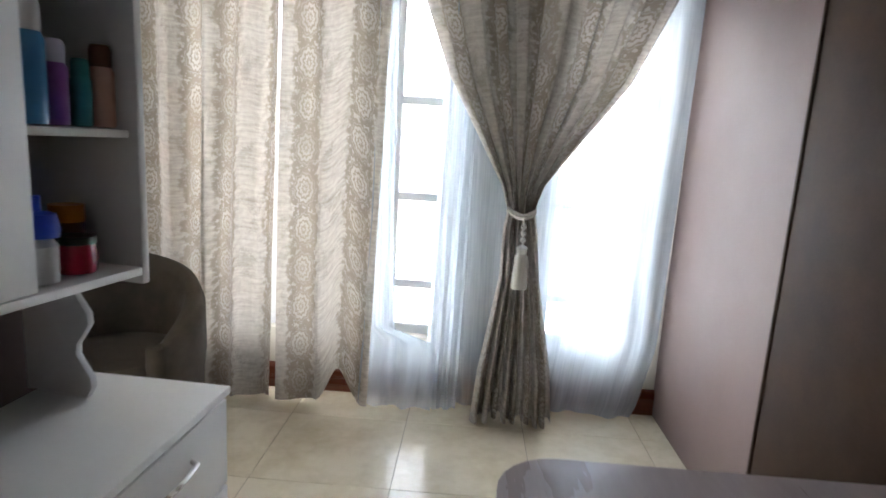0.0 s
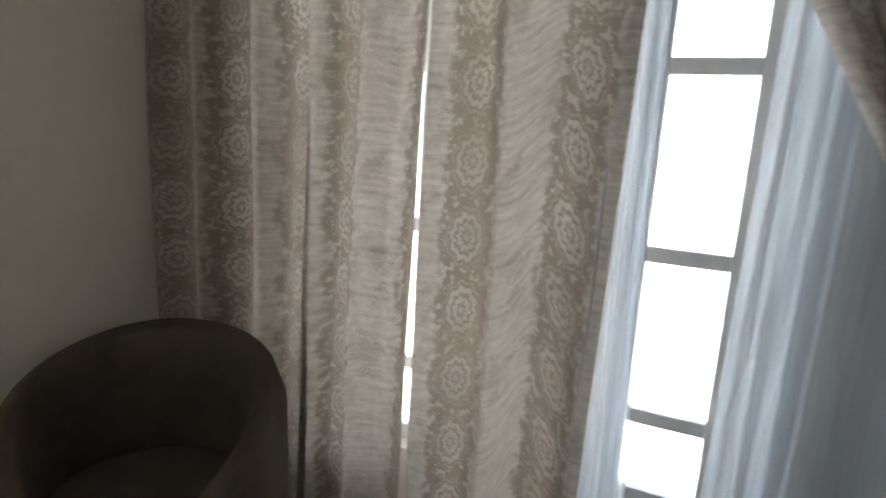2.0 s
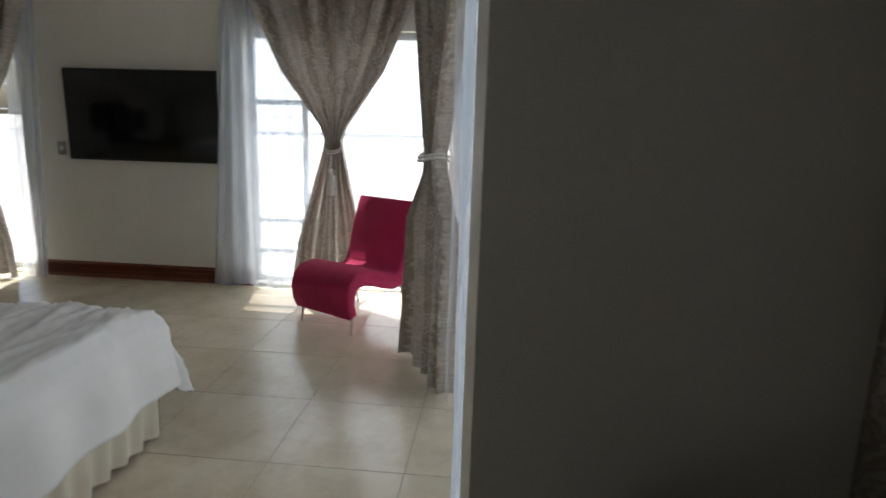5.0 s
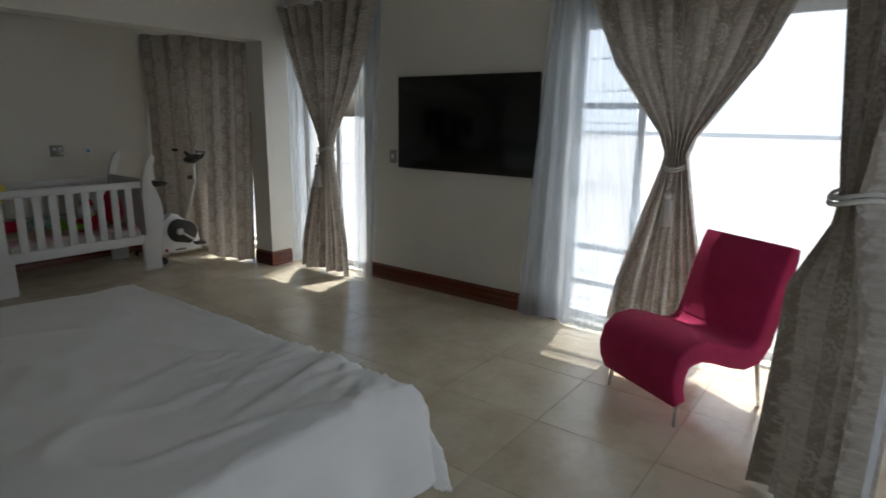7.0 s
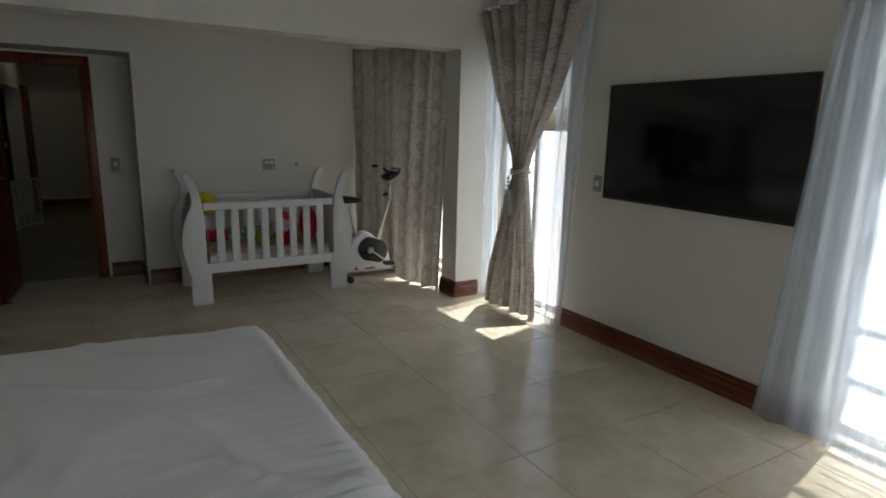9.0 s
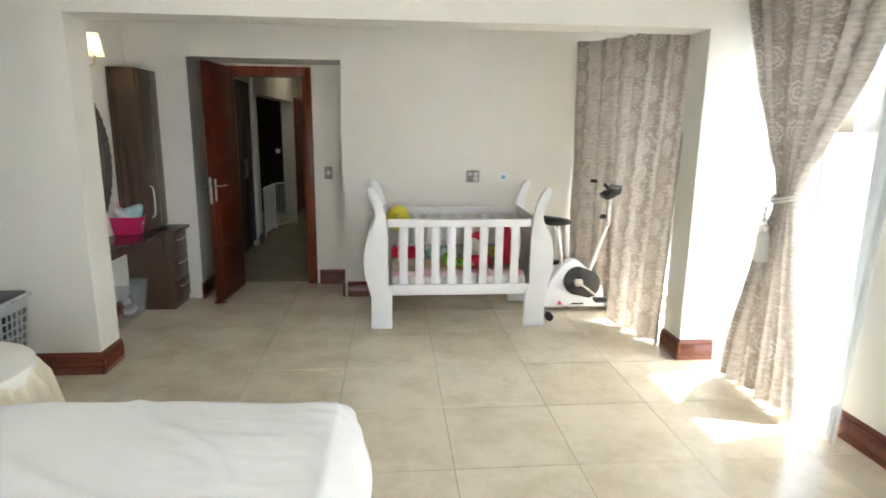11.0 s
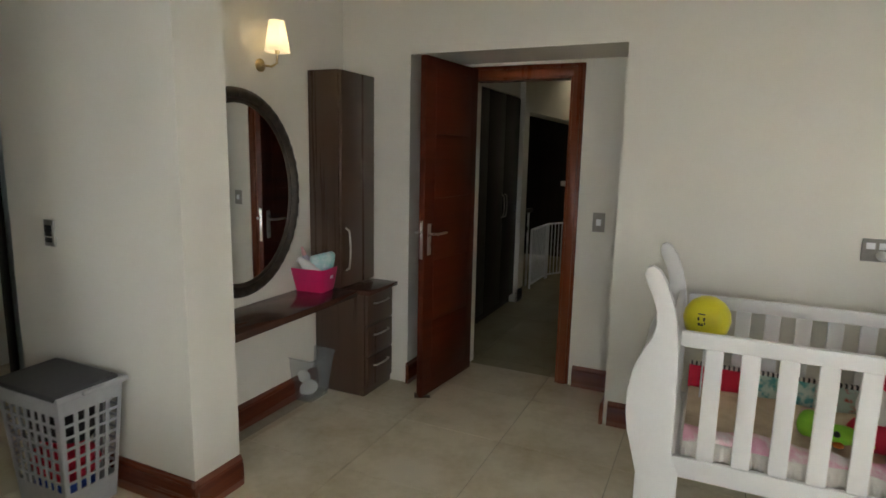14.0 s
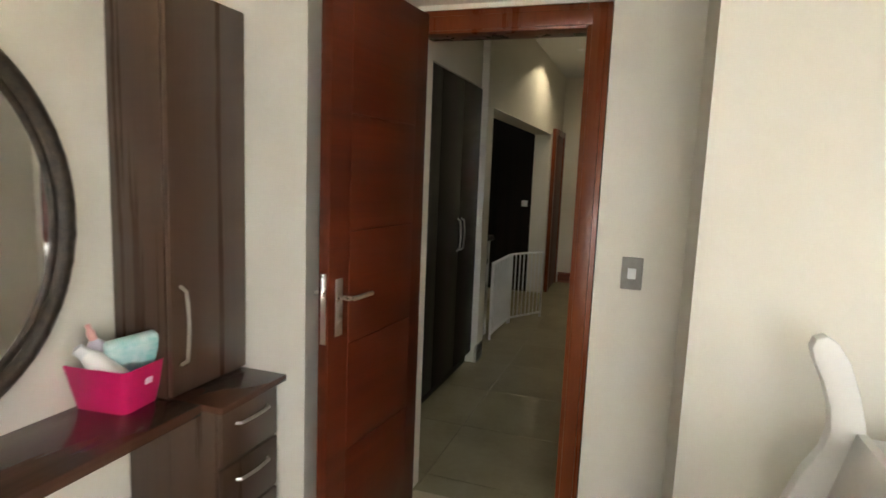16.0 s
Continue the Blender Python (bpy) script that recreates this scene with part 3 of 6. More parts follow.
def lin_mix(points):
    def f(h):
        for (h0, v0), (h1, v1) in zip(points, points[1:]):
            if h <= h1:
                return v0 + (v1 - v0) * min(max((h - h0) / (h1 - h0), 0), 1)
        return points[-1][1]
    return f


def straight_curtain(name, m, x0, x1, z1, pleats, seed, label, mat=None, amp=0.075, low=0.012, lift=0.05, lean=0.0, slope=0.0, full=1.9, foot=None, hem_at=None, shift=0.0):
    top = thing(name, label, "curtain", m, "window curtains")
    w = x1 - x0
    f0, f1 = foot or ((x0 + x1) / 2 + lean - w * 0.47, (x0 + x1) / 2 + lean + w * 0.47)
    bm = cloth(lambda h: (f1 - f0) + (w - f1 + f0) * h, lambda h: (f0 + f1) / 2 * (1 - h) + (x0 + x1) / 2 * h, hem_at or hem(seed, low, lift, z1), pleats, amp, seed, w * full, shift=shift)
    for v in bm.verts:
        v.co.y += slope * v.co.z
    part("drape", bm, mat or DAMASK, top, smooth=180)
    return top


def sheer_curtain(name, m, x0, x1, z1, pleats, seed, b0=None, b1=None, amp=0.022, low=0.02, mid=None, mat=None):
    top = thing(name, "thin white sheer net curtain hanging to the floor", "curtain", m, "sheer curtains")
    b0, b1 = x0 if b0 is None else b0, x1 if b1 is None else b1
    mid = mid or [(0.5, (b0 + x0) / 2, (b1 + x1) / 2)]
    one = lin_mix([(0, b0)] + [(k, a) for k, a, b in mid] + [(1, x0)])
    two = lin_mix([(0, b1)] + [(k, b) for k, a, b in mid] + [(1, x1)])
    bm = cloth(lambda h: two(h) - one(h), lambda h: (one(h) + two(h)) / 2, hem(seed, low, 0.03, z1), pleats, amp, seed, (x1 - x0) * 1.6, 90, 40)
    part("drape", bm, mat or SHEER, top, smooth=180)
    return top


def tied_curtain(name, m, top_x, tie_x, tie_z, bottom_x, z1, seed, label, pleats=8, tie_w=0.13, tassel=True, low=0.02, cloth_width=1.9, amp=0.085, bulge=0.0):
    """A damask curtain gathered by a tieback with a tassel."""
    ob = thing(name, label, "curtain", m, "tied window curtains")
    (t0, t1), (b0, b1) = top_x, bottom_x
    k = tie_z / z1
    half = lin_mix([(0, b0), (k * 0.25, b0 + (tie_x - b0) * 0.12), (k * 0.7, tie_x + (b0 - tie_x) * (0.47 + bulge)), (k * 0.93, tie_x - tie_w * 0.62), (k, tie_x - tie_w * 0.5), (k + 0.05, tie_x - tie_w * 0.8), (k + (1 - k) * 0.45, tie_x + (t0 - tie_x) * 0.58), (1, t0)])
    other = lin_mix([(0, b1), (k * 0.25, b1 + (tie_x - b1) * 0.12), (k * 0.7, tie_x + (b1 - tie_x) * (0.47 + bulge)), (k * 0.93, tie_x + tie_w * 0.62), (k, tie_x + tie_w * 0.5), (k + 0.05, tie_x + tie_w * 0.8), (k + (1 - k) * 0.45, tie_x + (t1 - tie_x) * 0.58), (1, t1)])
    bunch = smooth_mix([(0, 1.15), (k * 0.6, 1.0), (k, 0.85), (k + 0.14, 0.9), (1, 1.0)])
    bm = cloth(lambda h: other(h) - half(h), lambda h: (other(h) + half(h)) / 2, hem(seed, low, 0.05, z1), pleats, amp, seed, cloth_width, 170, 100, bunch=bunch)
    part("drape", bm, DAMASK, ob, smooth=180)
    ring = [(tie_x + (tie_w * 0.5) * math.cos(a), 0.086 * math.sin(a), tie_z + 0.012 * math.cos(a * 2)) for a in [i * math.tau / 20 for i in range(20)]]
    part("tieback", tube(ring, 0.008, 8, True), TASSEL, ob, "twisted pale silver tieback cord")
    part("tieback", tube([(x, y, z + 0.018) for x, y, z in ring], 0.007, 8, True), TASSEL, ob)
    if tassel:
        tx, ty = tie_x + 0.005, -0.122
        t = part("tassel", lathe([(0.012, 0.0), (0.026, -0.012), (0.022, -0.04), (0.03, -0.055), (0.033, -0.12), (0.036, -0.205), (0.0, -0.207)], 18, Matrix.Translation((tx, ty, tie_z - 0.13))), TASSEL, ob, "ivory thread tassel")
        for i in range(3):
            part("bead", lathe([(0, -0.014), (0.009, -0.01), (0.013, 0), (0.009, 0.01), (0, 0.014)], 14, Matrix.Translation((tx, ty, tie_z - 0.045 - i * 0.03))), STEEL, t, "silver bead")
        part("cord", tube([(tx, -0.086, tie_z), (tx, ty, tie_z - 0.03), (tx, ty, tie_z - 0.13)], 0.004, 6), TASSEL, t)
    return ob


def rail(name, m, x0, x1, z):
    ob = thing(name, "slim white ceiling curtain rail", "curtain rail", m)
    part("track", soft_box(x0, -0.02, z, x1, 0.02, z + 0.025, 0.004), WHITE_METAL, ob)
    for x in (x0 + 0.1, (x0 + x1) / 2, x1 - 0.1):
        part("bracket", soft_box(x - 0.012, -0.012, z + 0.02, x + 0.012, 0.012, TOP, 0.003), WHITE_METAL, ob)
    return ob


DAMASK_LABEL = "taupe damask curtain with pale woven rosettes"
CZ = 2.46
# nook: closed pair, sheer, tied curtain; x along the wall, y towards the window
NK = NOOK @ Matrix.Translation((0, 2.66, 0))
straight_curtain("damask_curtain", NK, -0.965, -0.338, CZ, 2.6, 11, DAMASK_LABEL + ", drawn closed", amp=0.07, full=1.45, shift=0.10, foot=(-0.955, -0.36), lift=0.03)
straight_curtain("damask_curtain", NK @ Matrix.Translation((0, 0.03, 0)), -0.330, 0.028, CZ, 1.9, 12, DAMASK_LABEL + ", closed beside a slit", amp=0.065, full=1.5, foot=(-0.40, -0.03), lift=0.03)
straight_curtain("damask_curtain", NK, 0.045, 0.56, CZ, 2.1, 13, DAMASK_LABEL + ", its hem caught up", amp=0.04, full=1.35, foot=(0.015, 0.50), hem_at=lambda q: (0.02 + 0.19 * math.exp(-((q - 0.66) / 0.13) ** 2), CZ))
sheer_curtain("sheer_curtain", NK @ Matrix.Translation((0, 0.0, 0)), 0.50, 0.585, CZ, 3, 14, 0.45, 0.83, mid=[(0.12, 0.46, 0.85), (0.150, 0.47, 0.83), (0.175, 0.47, 0.63), (0.4, 0.49, 0.60)])
sheer_curtain("sheer_curtain", NK @ Matrix.Translation((0, 0.02, 0)), 0.82, 0.98, CZ, 3, 17, 0.79, 0.96)
sheer_curtain("sheer_curtain", NK @ Matrix.Translation((0, 0.09, 0)), 0.86, 2.0, CZ, 8, 15, 0.92, 1.88, mid=[(0.03, 0.92, 1.91), (0.08, 0.91, 1.93), (0.16, 0.90, 1.97)])
tied_curtain("tied_curtain", NK @ Matrix.Translation((0, -0.05, 0)), (0.56, 2.02), 1.215, 1.08, (1.04, 1.45), CZ, 16, DAMASK_LABEL + ", tied back with a tassel")
rail("curtain_rail", NK, -0.98, 2.02, CZ - 0.01)
# west windows: x along +y, y outwards
WS = Matrix.Translation((-4.86, 0, 0)) @ pose(0, 0, 0, 0, 0, 90)
tied_curtain("tied_curtain", WS, (-0.36, 1.05), 0.355, 1.195, (0.02, 0.64), CZ, 21, DAMASK_LABEL + ", tied back", low=0.16)
sheer_curtain("sheer_curtain", WS @ Matrix.Translation((0, 0.06, 0)), -0.55, -0.05, CZ, 7, 22, -0.74, 0.26, amp=0.03)
sheer_curtain("sheer_curtain", WS @ Matrix.Translation((0, 0.09, 0)), 0.22, 1.42, CZ, 9, 23, mat=THIN_SHEER)
tied_curtain("tied_curtain", WS, (-3.43, -2.12), -2.775, 1.175, (-3.16, -2.50), CZ, 24, DAMASK_LABEL + ", tied back")
sheer_curtain("sheer_curtain", WS @ Matrix.Translation((0, 0.06, 0)), -2.44, -2.12, CZ, 3, 25, -2.50, -2.27, amp=0.03, low=0.0)
sheer_curtain("sheer_curtain", WS @ Matrix.Translation((0, 0.08, 0)), -3.42, -3.18, CZ, 3, 26)
rail("curtain_rail", WS, -0.6, 1.55, CZ - 0.01)
rail("curtain_rail", WS, -3.40, -2.2, CZ - 0.01)
AL = Matrix.Translation((-4.66, 0, 0)) @ pose(0, 0, 0, 0, 0, 90)
straight_curtain("damask_curtain", Matrix.Translation((-4.47, -4.22, 0)) @ pose(0, 0, 0, 0, 0, 106), -0.03, 0.63, 2.28, 3.4, 31, DAMASK_LABEL + ", hanging in the alcove", slope=0.045, amp=0.06)
straight_curtain("damask_curtain", Matrix.Translation((-4.38, -4.985, 0)) @ pose(0, 0, 0, 0, 0, 125), -0.07, 0.80, 2.28, 3.6, 32, DAMASK_LABEL + ", hanging in the alcove")
rail("curtain_rail", AL, -4.95, -3.68, 2.27)
# north window: x along +x, y outwards
NS = Matrix.Translation((0, 1.40, 0))
tied_curtain("tied_curtain", Matrix.Translation((-3.38, 1.32, 0)) @ pose(0, 0, 0, 0, 0, 26), (-0.40, 0.52), 0.02, 1.25, (-0.46, 0.32), CZ, 41, DAMASK_LABEL + ", tied back", tassel=False, bulge=0.42, tie_w=0.16, cloth_width=1.5, pleats=6)
sheer_curtain("sheer_curtain", NS @ Matrix.Translation((0, 0.18, 0)), -2.45, -1.75, CZ, 6, 42)
sheer_curtain("sheer_curtain", NS @ Matrix.Translation((0, 0.06, 0)), -3.60, -3.0, CZ, 5, 43, mat=THIN_SHEER)
rail("curtain_rail", NS, -4.7, -1.7, CZ - 0.01)


# ---- bedroom things ----
def television():
    ob = thing("television", "flat black wall-mounted television, switched off", "television", Matrix.Translation((WEST, -1.312, 1.43)) @ pose(0, 0, 0, 0, 0, 90))
    part("back_shell", soft_box(-0.60, -0.055, -0.32, 0.60, -0.012, 0.32, 0.012), BLACK, ob)
    part("bezel", join(soft_box(-0.665, -0.075, -0.375, 0.665, -0.052, -0.36, 0.004), soft_box(-0.665, -0.075, 0.365, 0.665, -0.052, 0.375, 0.003), soft_box(-0.665, -0.075, -0.36, -0.655, -0.052, 0.365, 0.003), soft_box(0.655, -0.075, -0.36, 0.665, -0.052, 0.365, 0.003)), BLACK, ob)
    part("screen", soft_box(-0.655, -0.072, -0.36, 0.655, -0.056, 0.365, 0.002), SCREEN, ob, "dark glossy screen")
    part("wall_bracket", soft_box(-0.2, -0.014, -0.15, 0.2, 0.0, 0.15, 0.003), BLACK, ob)


television()


PLATE = mottled("dull_silver_plate", (0.27, 0.255, 0.225), (0.36, 0.34, 0.31), 20.0, (0.4, 0.5), 0.05)


def wall_plate(name, m, w, h, label, keys, mat=None, back=None):
    """A plate on a wall: x along the wall, y into the wall, z up."""
    ob = thing(name, label, "switch" if "switch" in name else "socket", m)
    part("plate", soft_box(-w / 2, -0.009, -h / 2, w / 2, 0, h / 2, 0.003), mat or PLATE, ob)
    for x, z, kw, kh in keys:
        part("key", soft_box(x - kw / 2, -0.014, z - kh / 2, x + kw / 2, -0.008, z + kh / 2, 0.002), back or WHITE_METAL, ob)
    return ob


def on_south(x, z):
    return Matrix.Translation((x, SOUTH, z)) @ pose(0, 0, 0, 0, 0, 180)


wall_plate("light_switch", Matrix.Translation((WEST, -2.10, 1.14)) @ pose(0, 0, 0, 0, 0, 90), 0.075, 0.115, "steel light switch plate beside the television", [(0, 0, 0.03, 0.04)])
wall_plate("light_switch", Matrix.Translation((-2.11, SOUTH - 0.47, 1.10)) @ pose(0, 0, 0, 0, 0, 180), 0.075, 0.12, "steel light switch plate in the door recess", [(0, 0, 0.03, 0.04)])
wall_plate("light_switch", Matrix.Translation((-0.08, -3.41, 1.12)) @ pose(0, 0, 0, 0, 0, 180), 0.07, 0.12, "black and steel light switch by the bathroom", [(0, 0.012, 0.045, 0.05), (0, -0.03, 0.045, 0.022)], STEEL, BLACK)
sk = wall_plate("wall_socket", on_south(-3.448, 1.11), 0.115, 0.105, "white double wall socket with a plug", [(-0.025, 0.02, 0.035, 0.03), (0.025, 0.02, 0.035, 0.03)])
part("plug", lathe([(0.022, 0), (0.022, 0.03), (0.012, 0.045), (0.006, 0.06)], 14, Matrix.Translation((0.02, -0.012, -0.022)) @ pose(0, 0, 0, 90, 0, 0)), WHITE_METAL, sk, "white plug")
BLUE_PLASTIC = mottled("pale_blue_plastic", (0.22, 0.36, 0.55), (0.30, 0.44, 0.62), 6.0, (0.4, 0.5), 0.02)
wall_plate("wall_control", on_south(-3.728, 1.105), 0.075, 0.075, "small white wall control with a blue face", [(0, 0, 0.035, 0.035)], WHITE_METAL, BLUE_PLASTIC)


# bed: duvet over a mattress, frilled valance below
def bed():
    ob = thing("bed", "double bed made up with a rumpled white duvet", "bed")
    x0, x1, y0, y1, top = -2.60, -0.66, -1.78, 0.25, 0.56
    part("bed_base", soft_box(x0 + 0.10, y0 + 0.10, 0.07, x1, y1 - 0.10, 0.30, 0.02), VALANCE, ob)
    part("mattress", soft_box(x0 + 0.05, y0 + 0.05, 0.30, x1, y1 - 0.05, 0.55, 0.05, 4), LINEN, ob)
    for lx, ly in ((x0 + 0.2, y0 + 0.2), (x0 + 0.2, y1 - 0.2), (x1 - 0.15, y0 + 0.2), (x1 - 0.15, y1 - 0.2)):
        part("leg", lathe([(0.03, 0), (0.035, 0.07)], 12, Matrix.Translation((lx, ly, 0))), BLACK, ob)

    def frill(s, t):
        run = [(x1, y0 + 0.03), (x0 + 0.04, y0 + 0.03), (x0 + 0.04, y1 - 0.03), (x1, y1 - 0.03)]
        lens = [math.dist(p, q) for p, q in zip(run, run[1:])]
        d = s * sum(lens)
        k = 0
        while k < 2 and d > lens[k]:
            d -= lens[k]
            k += 1
        p, q = Vector(run[k]), Vector(run[k + 1])
        way = (q - p).normalized()
        out = Vector((way.y, -way.x)) * -1
        w = (1 - t) * (0.020 * math.sin(s * 330) + 0.016 * noise_at(s * 60, t * 2)) + 0.03 * (1 - t)
        pt = p + way * min(d, lens[k]) + out * w * -1
        return (pt.x, pt.y, 0.025 + 0.36 * t)
    part("valance", sheet(frill, 320, 8), VALANCE, ob, "gathered cream valance", smooth=180)

    def duvet(s, t):
        # cloth coordinates run past the mattress on three sides
        ox, oy = 0.34, 0.30
        a = (x0 - ox) + s * (x1 + 0.02 - (x0 - ox))
        b = (y0 - oy) + t * (y1 + oy - (y0 - oy))
        r = 0.10

        def over(d):
            if d <= 0:
                return 0.0, 0.0
            arc = r * math.pi / 2
            if d < arc:
                return r * math.sin(d / r), r * (1 - math.cos(d / r))
            return r + 0.10 * (d - arc), r + 0.99 * (d - arc)
        px, dx = over(x0 + r - a)
        lo, dl = over(y0 + r - b)
        hi, dh = over(b - (y1 - r))
        x = a if a > x0 + r else x0 + r - px
        y = b
        if b < y0 + r:
            y = y0 + r - lo
        if b > y1 - r:
            y = y1 - r + hi
        drop = math.sqrt(dx * dx + max(dl, dh) ** 2) if dx and (dl or dh) else dx + dl + dh
        drop = min(drop, 0.40)
        if dx and (dl or dh):      # the corner hangs out as a point
            k = min(dx, max(dl, dh))
            x -= (0.04 if dh else -0.12) * k
            y += (0.04 if dh else 0.12) * k
        soft = 1 if drop < 0.02 else 0.6
        wr = 0.016 * noise_at(a * 1.5 + 4, b * 1.2) + 0.007 * noise_at(a * 4.5 + b * 2.0, b * 3.2 - a, 2.0)
        # creases run in from the foot edge and its two corners
        near = math.exp(-max(0, a - x0 - 0.05) / 0.38) * (0.2 + 0.8 * math.exp(-max(0, y1 - b) / 0.8))
        way = 0.5 * math.atan2(b - (y0 + y1) / 2, 1.1)
        across = b * math.cos(way) - a * math.sin(way)
        along = a * math.cos(way) + b * math.sin(way)
        crease = abs(noise_at(across * 9.0 + 0.6 * noise_at(along * 3, across * 2, 1.0), along * 1.6, 8.0))
        wr += 0.055 * near * max(0, 0.20 - crease) / 0.20 * max(0, 0.35 + noise_at(a * 2.1, b * 2.1, 6.0))
        fine = abs(noise_at(across * 24.0, along * 4.0, 3.0))
        wr += 0.014 * near * max(0, 0.22 - fine) / 0.22
        broad = abs(noise_at(a * 2.3 + b * 1.6, b * 1.5 - a * 1.2, 12.0))
        wr += 0.010 * max(0, 0.12 - broad) / 0.12
        side = 0.018 * math.sin((a if (dl or dh) else b) * 17 + 3 * noise_at(a, b)) * min(1, drop * 5)
        if drop > 0.05:
            if dl or dh:
                y += side * (1 if dh else -1)
            if dx:
                x -= side
        bulge = 0.03 * (1 - ((a + 1.5) / 1.2) ** 2) if drop < 0.01 else 0
        return (x, y, top + 0.03 - drop + wr * soft + max(bulge, -0.02))
    d = part("duvet", sheet(duvet, 190, 190), LINEN, ob, "rumpled white cotton duvet", smooth=180)
    thicken(d, 0.012)


bed()


def round_table():
    m = Matrix.Translation((-0.995, -1.98, -0.015))
    ob = thing("round_table", "small round bedside table hidden under cloths", "table", m)
    part("tabletop", lathe([(0, 0.60), (0.30, 0.60), (0.31, 0.61), (0.31, 0.625), (0.30, 0.632), (0, 0.632)], 40), WALNUT, ob)
    part("pedestal", lathe([(0.16, 0.0), (0.17, 0.02), (0.05, 0.06), (0.035, 0.3), (0.05, 0.56), (0.10, 0.60)], 20), WALNUT, ob)

    def skirt(radius, low, waves, seed, lift, z):
        def f(s, t):
            a = s * math.tau
            q = t * 1.35
            if q < 0.35:
                r = radius * q / 0.35
                return (r * math.cos(a), r * math.sin(a), z)
            k = (q - 0.35)
            d = low(a) * k
            r = radius + 0.012 * min(1, k * 12) + (0.022 * math.sin(a * waves + seed) + 0.014 * math.sin(a * (waves * 2 + 1))) * min(1, k * 3) + 0.05 * k
            return (r * math.cos(a), r * math.sin(a), z - d - (0.006 if k else 0))
        return sheet(f, 120, 26)
    under = thing("tablecloth", "long ivory tablecloth falling to the floor over the round table", "tablecloth", m)
    part("cloth", skirt(0.314, lambda a: 0.615, 11, 1.0, 0, 0.636), TABLECLOTH, under, smooth=180)
    over = thing("table_overlay", "shiny cream satin overlay with scalloped hem on the table", "tablecloth", m)
    part("cloth", skirt(0.322, lambda a: 0.20 + 0.07 * abs(math.sin(a * 4)), 13, 2.4, 0, 0.642), SATIN, over, smooth=180)
    cap = thing("table_topper", "plain ivory cloth disc laid over the satin", "tablecloth", m)
    part("cloth", lathe([(0, 0.650), (0.318, 0.649), (0.336, 0.640), (0.340, 0.615), (0.338, 0.59)], 60), TABLECLOTH, cap)
    bk = thing("book", "thick white-paged book with a charcoal cover lying on the table", "book", Matrix.Translation((-0.975, -1.955, 0.638)) @ pose(0, 0, 0, 0, 0, 24))
    part("pages", soft_box(-0.10, -0.145, 0.004, 0.10, 0.145, 0.044, 0.002), WHITE_WOOD, bk)
    part("cover", join(soft_box(-0.105, -0.15, 0.044, 0.105, 0.15, 0.049, 0.002), soft_box(-0.105, -0.15, 0.0, 0.105, 0.15, 0.004, 0.001)), DARK_LID, bk, "charcoal cover")


round_table()


def pink_chair():
    f = Vector((0.866, -0.50, 0))
    mid = Vector((-4.055, 0.49, 0))
    rot = Matrix(((-f.x, f.y, 0, 0), (-f.y, -f.x, 0, 0), (0, 0, 1, 0), (0, 0, 0, 1)))   # x runs backwards
    ob = thing("lounge_chair", "crimson pink upholstered wave-shaped lounge chair on steel legs", "chair", Matrix.Translation(mid) @ rot)
    line = [(0.03, 0.13, 0.035), (0.005, 0.20, 0.04), (0.0, 0.27, 0.045), (0.02, 0.335, 0.05), (0.07, 0.375, 0.055), (0.15, 0.385, 0.055), (0.25, 0.36, 0.055), (0.36, 0.32, 0.055), (0.45, 0.30, 0.06), (0.52, 0.315, 0.065), (0.565, 0.37, 0.06), (0.595, 0.46, 0.055), (0.625, 0.58, 0.055), (0.66, 0.70, 0.05), (0.69, 0.80, 0.045), (0.705, 0.86, 0.03)]
    up, dn = [], []
    for i, (x, z, h) in enumerate(line):
        a, b = line[max(i - 1, 0)], line[min(i + 1, len(line) - 1)]
        t = Vector((b[0] - a[0], b[1] - a[1])).normalized()
        n = Vector((-t.y, t.x))
        up.append((x + n.x * h, z + n.y * h))
        dn.append((x - n.x * h, z - n.y * h))
    part("upholstery", extrude_outline(up + dn[::-1], 0.56, Matrix.Translation((0, -0.28, 0)), 0.018), PINK, ob, smooth=60)
    for i in range(2):
        for j in range(3):
            part("button", lathe([(0, 0.008), (0.010, 0.006), (0.014, 0), (0.010, -0.004)], 12, Matrix.Translation((0.565 + i * 0.055, -0.15 + j * 0.15, 0.55 + i * 0.16)) @ pose(0, 0, 0, 0, -72, 0)), PINK, ob)
    for x, y, zt, lean in ((0.05, -0.24, 0.20, -0.02), (0.05, 0.24, 0.20, -0.02), (0.56, -0.24, 0.30, 0.06), (0.56, 0.24, 0.30, 0.06)):
        part("leg", tube([(x, y, zt), (x + lean, y * 1.03, 0.0)], [0.014, 0.009], 12), STEEL, ob, "slim tapered steel leg")


pink_chair()


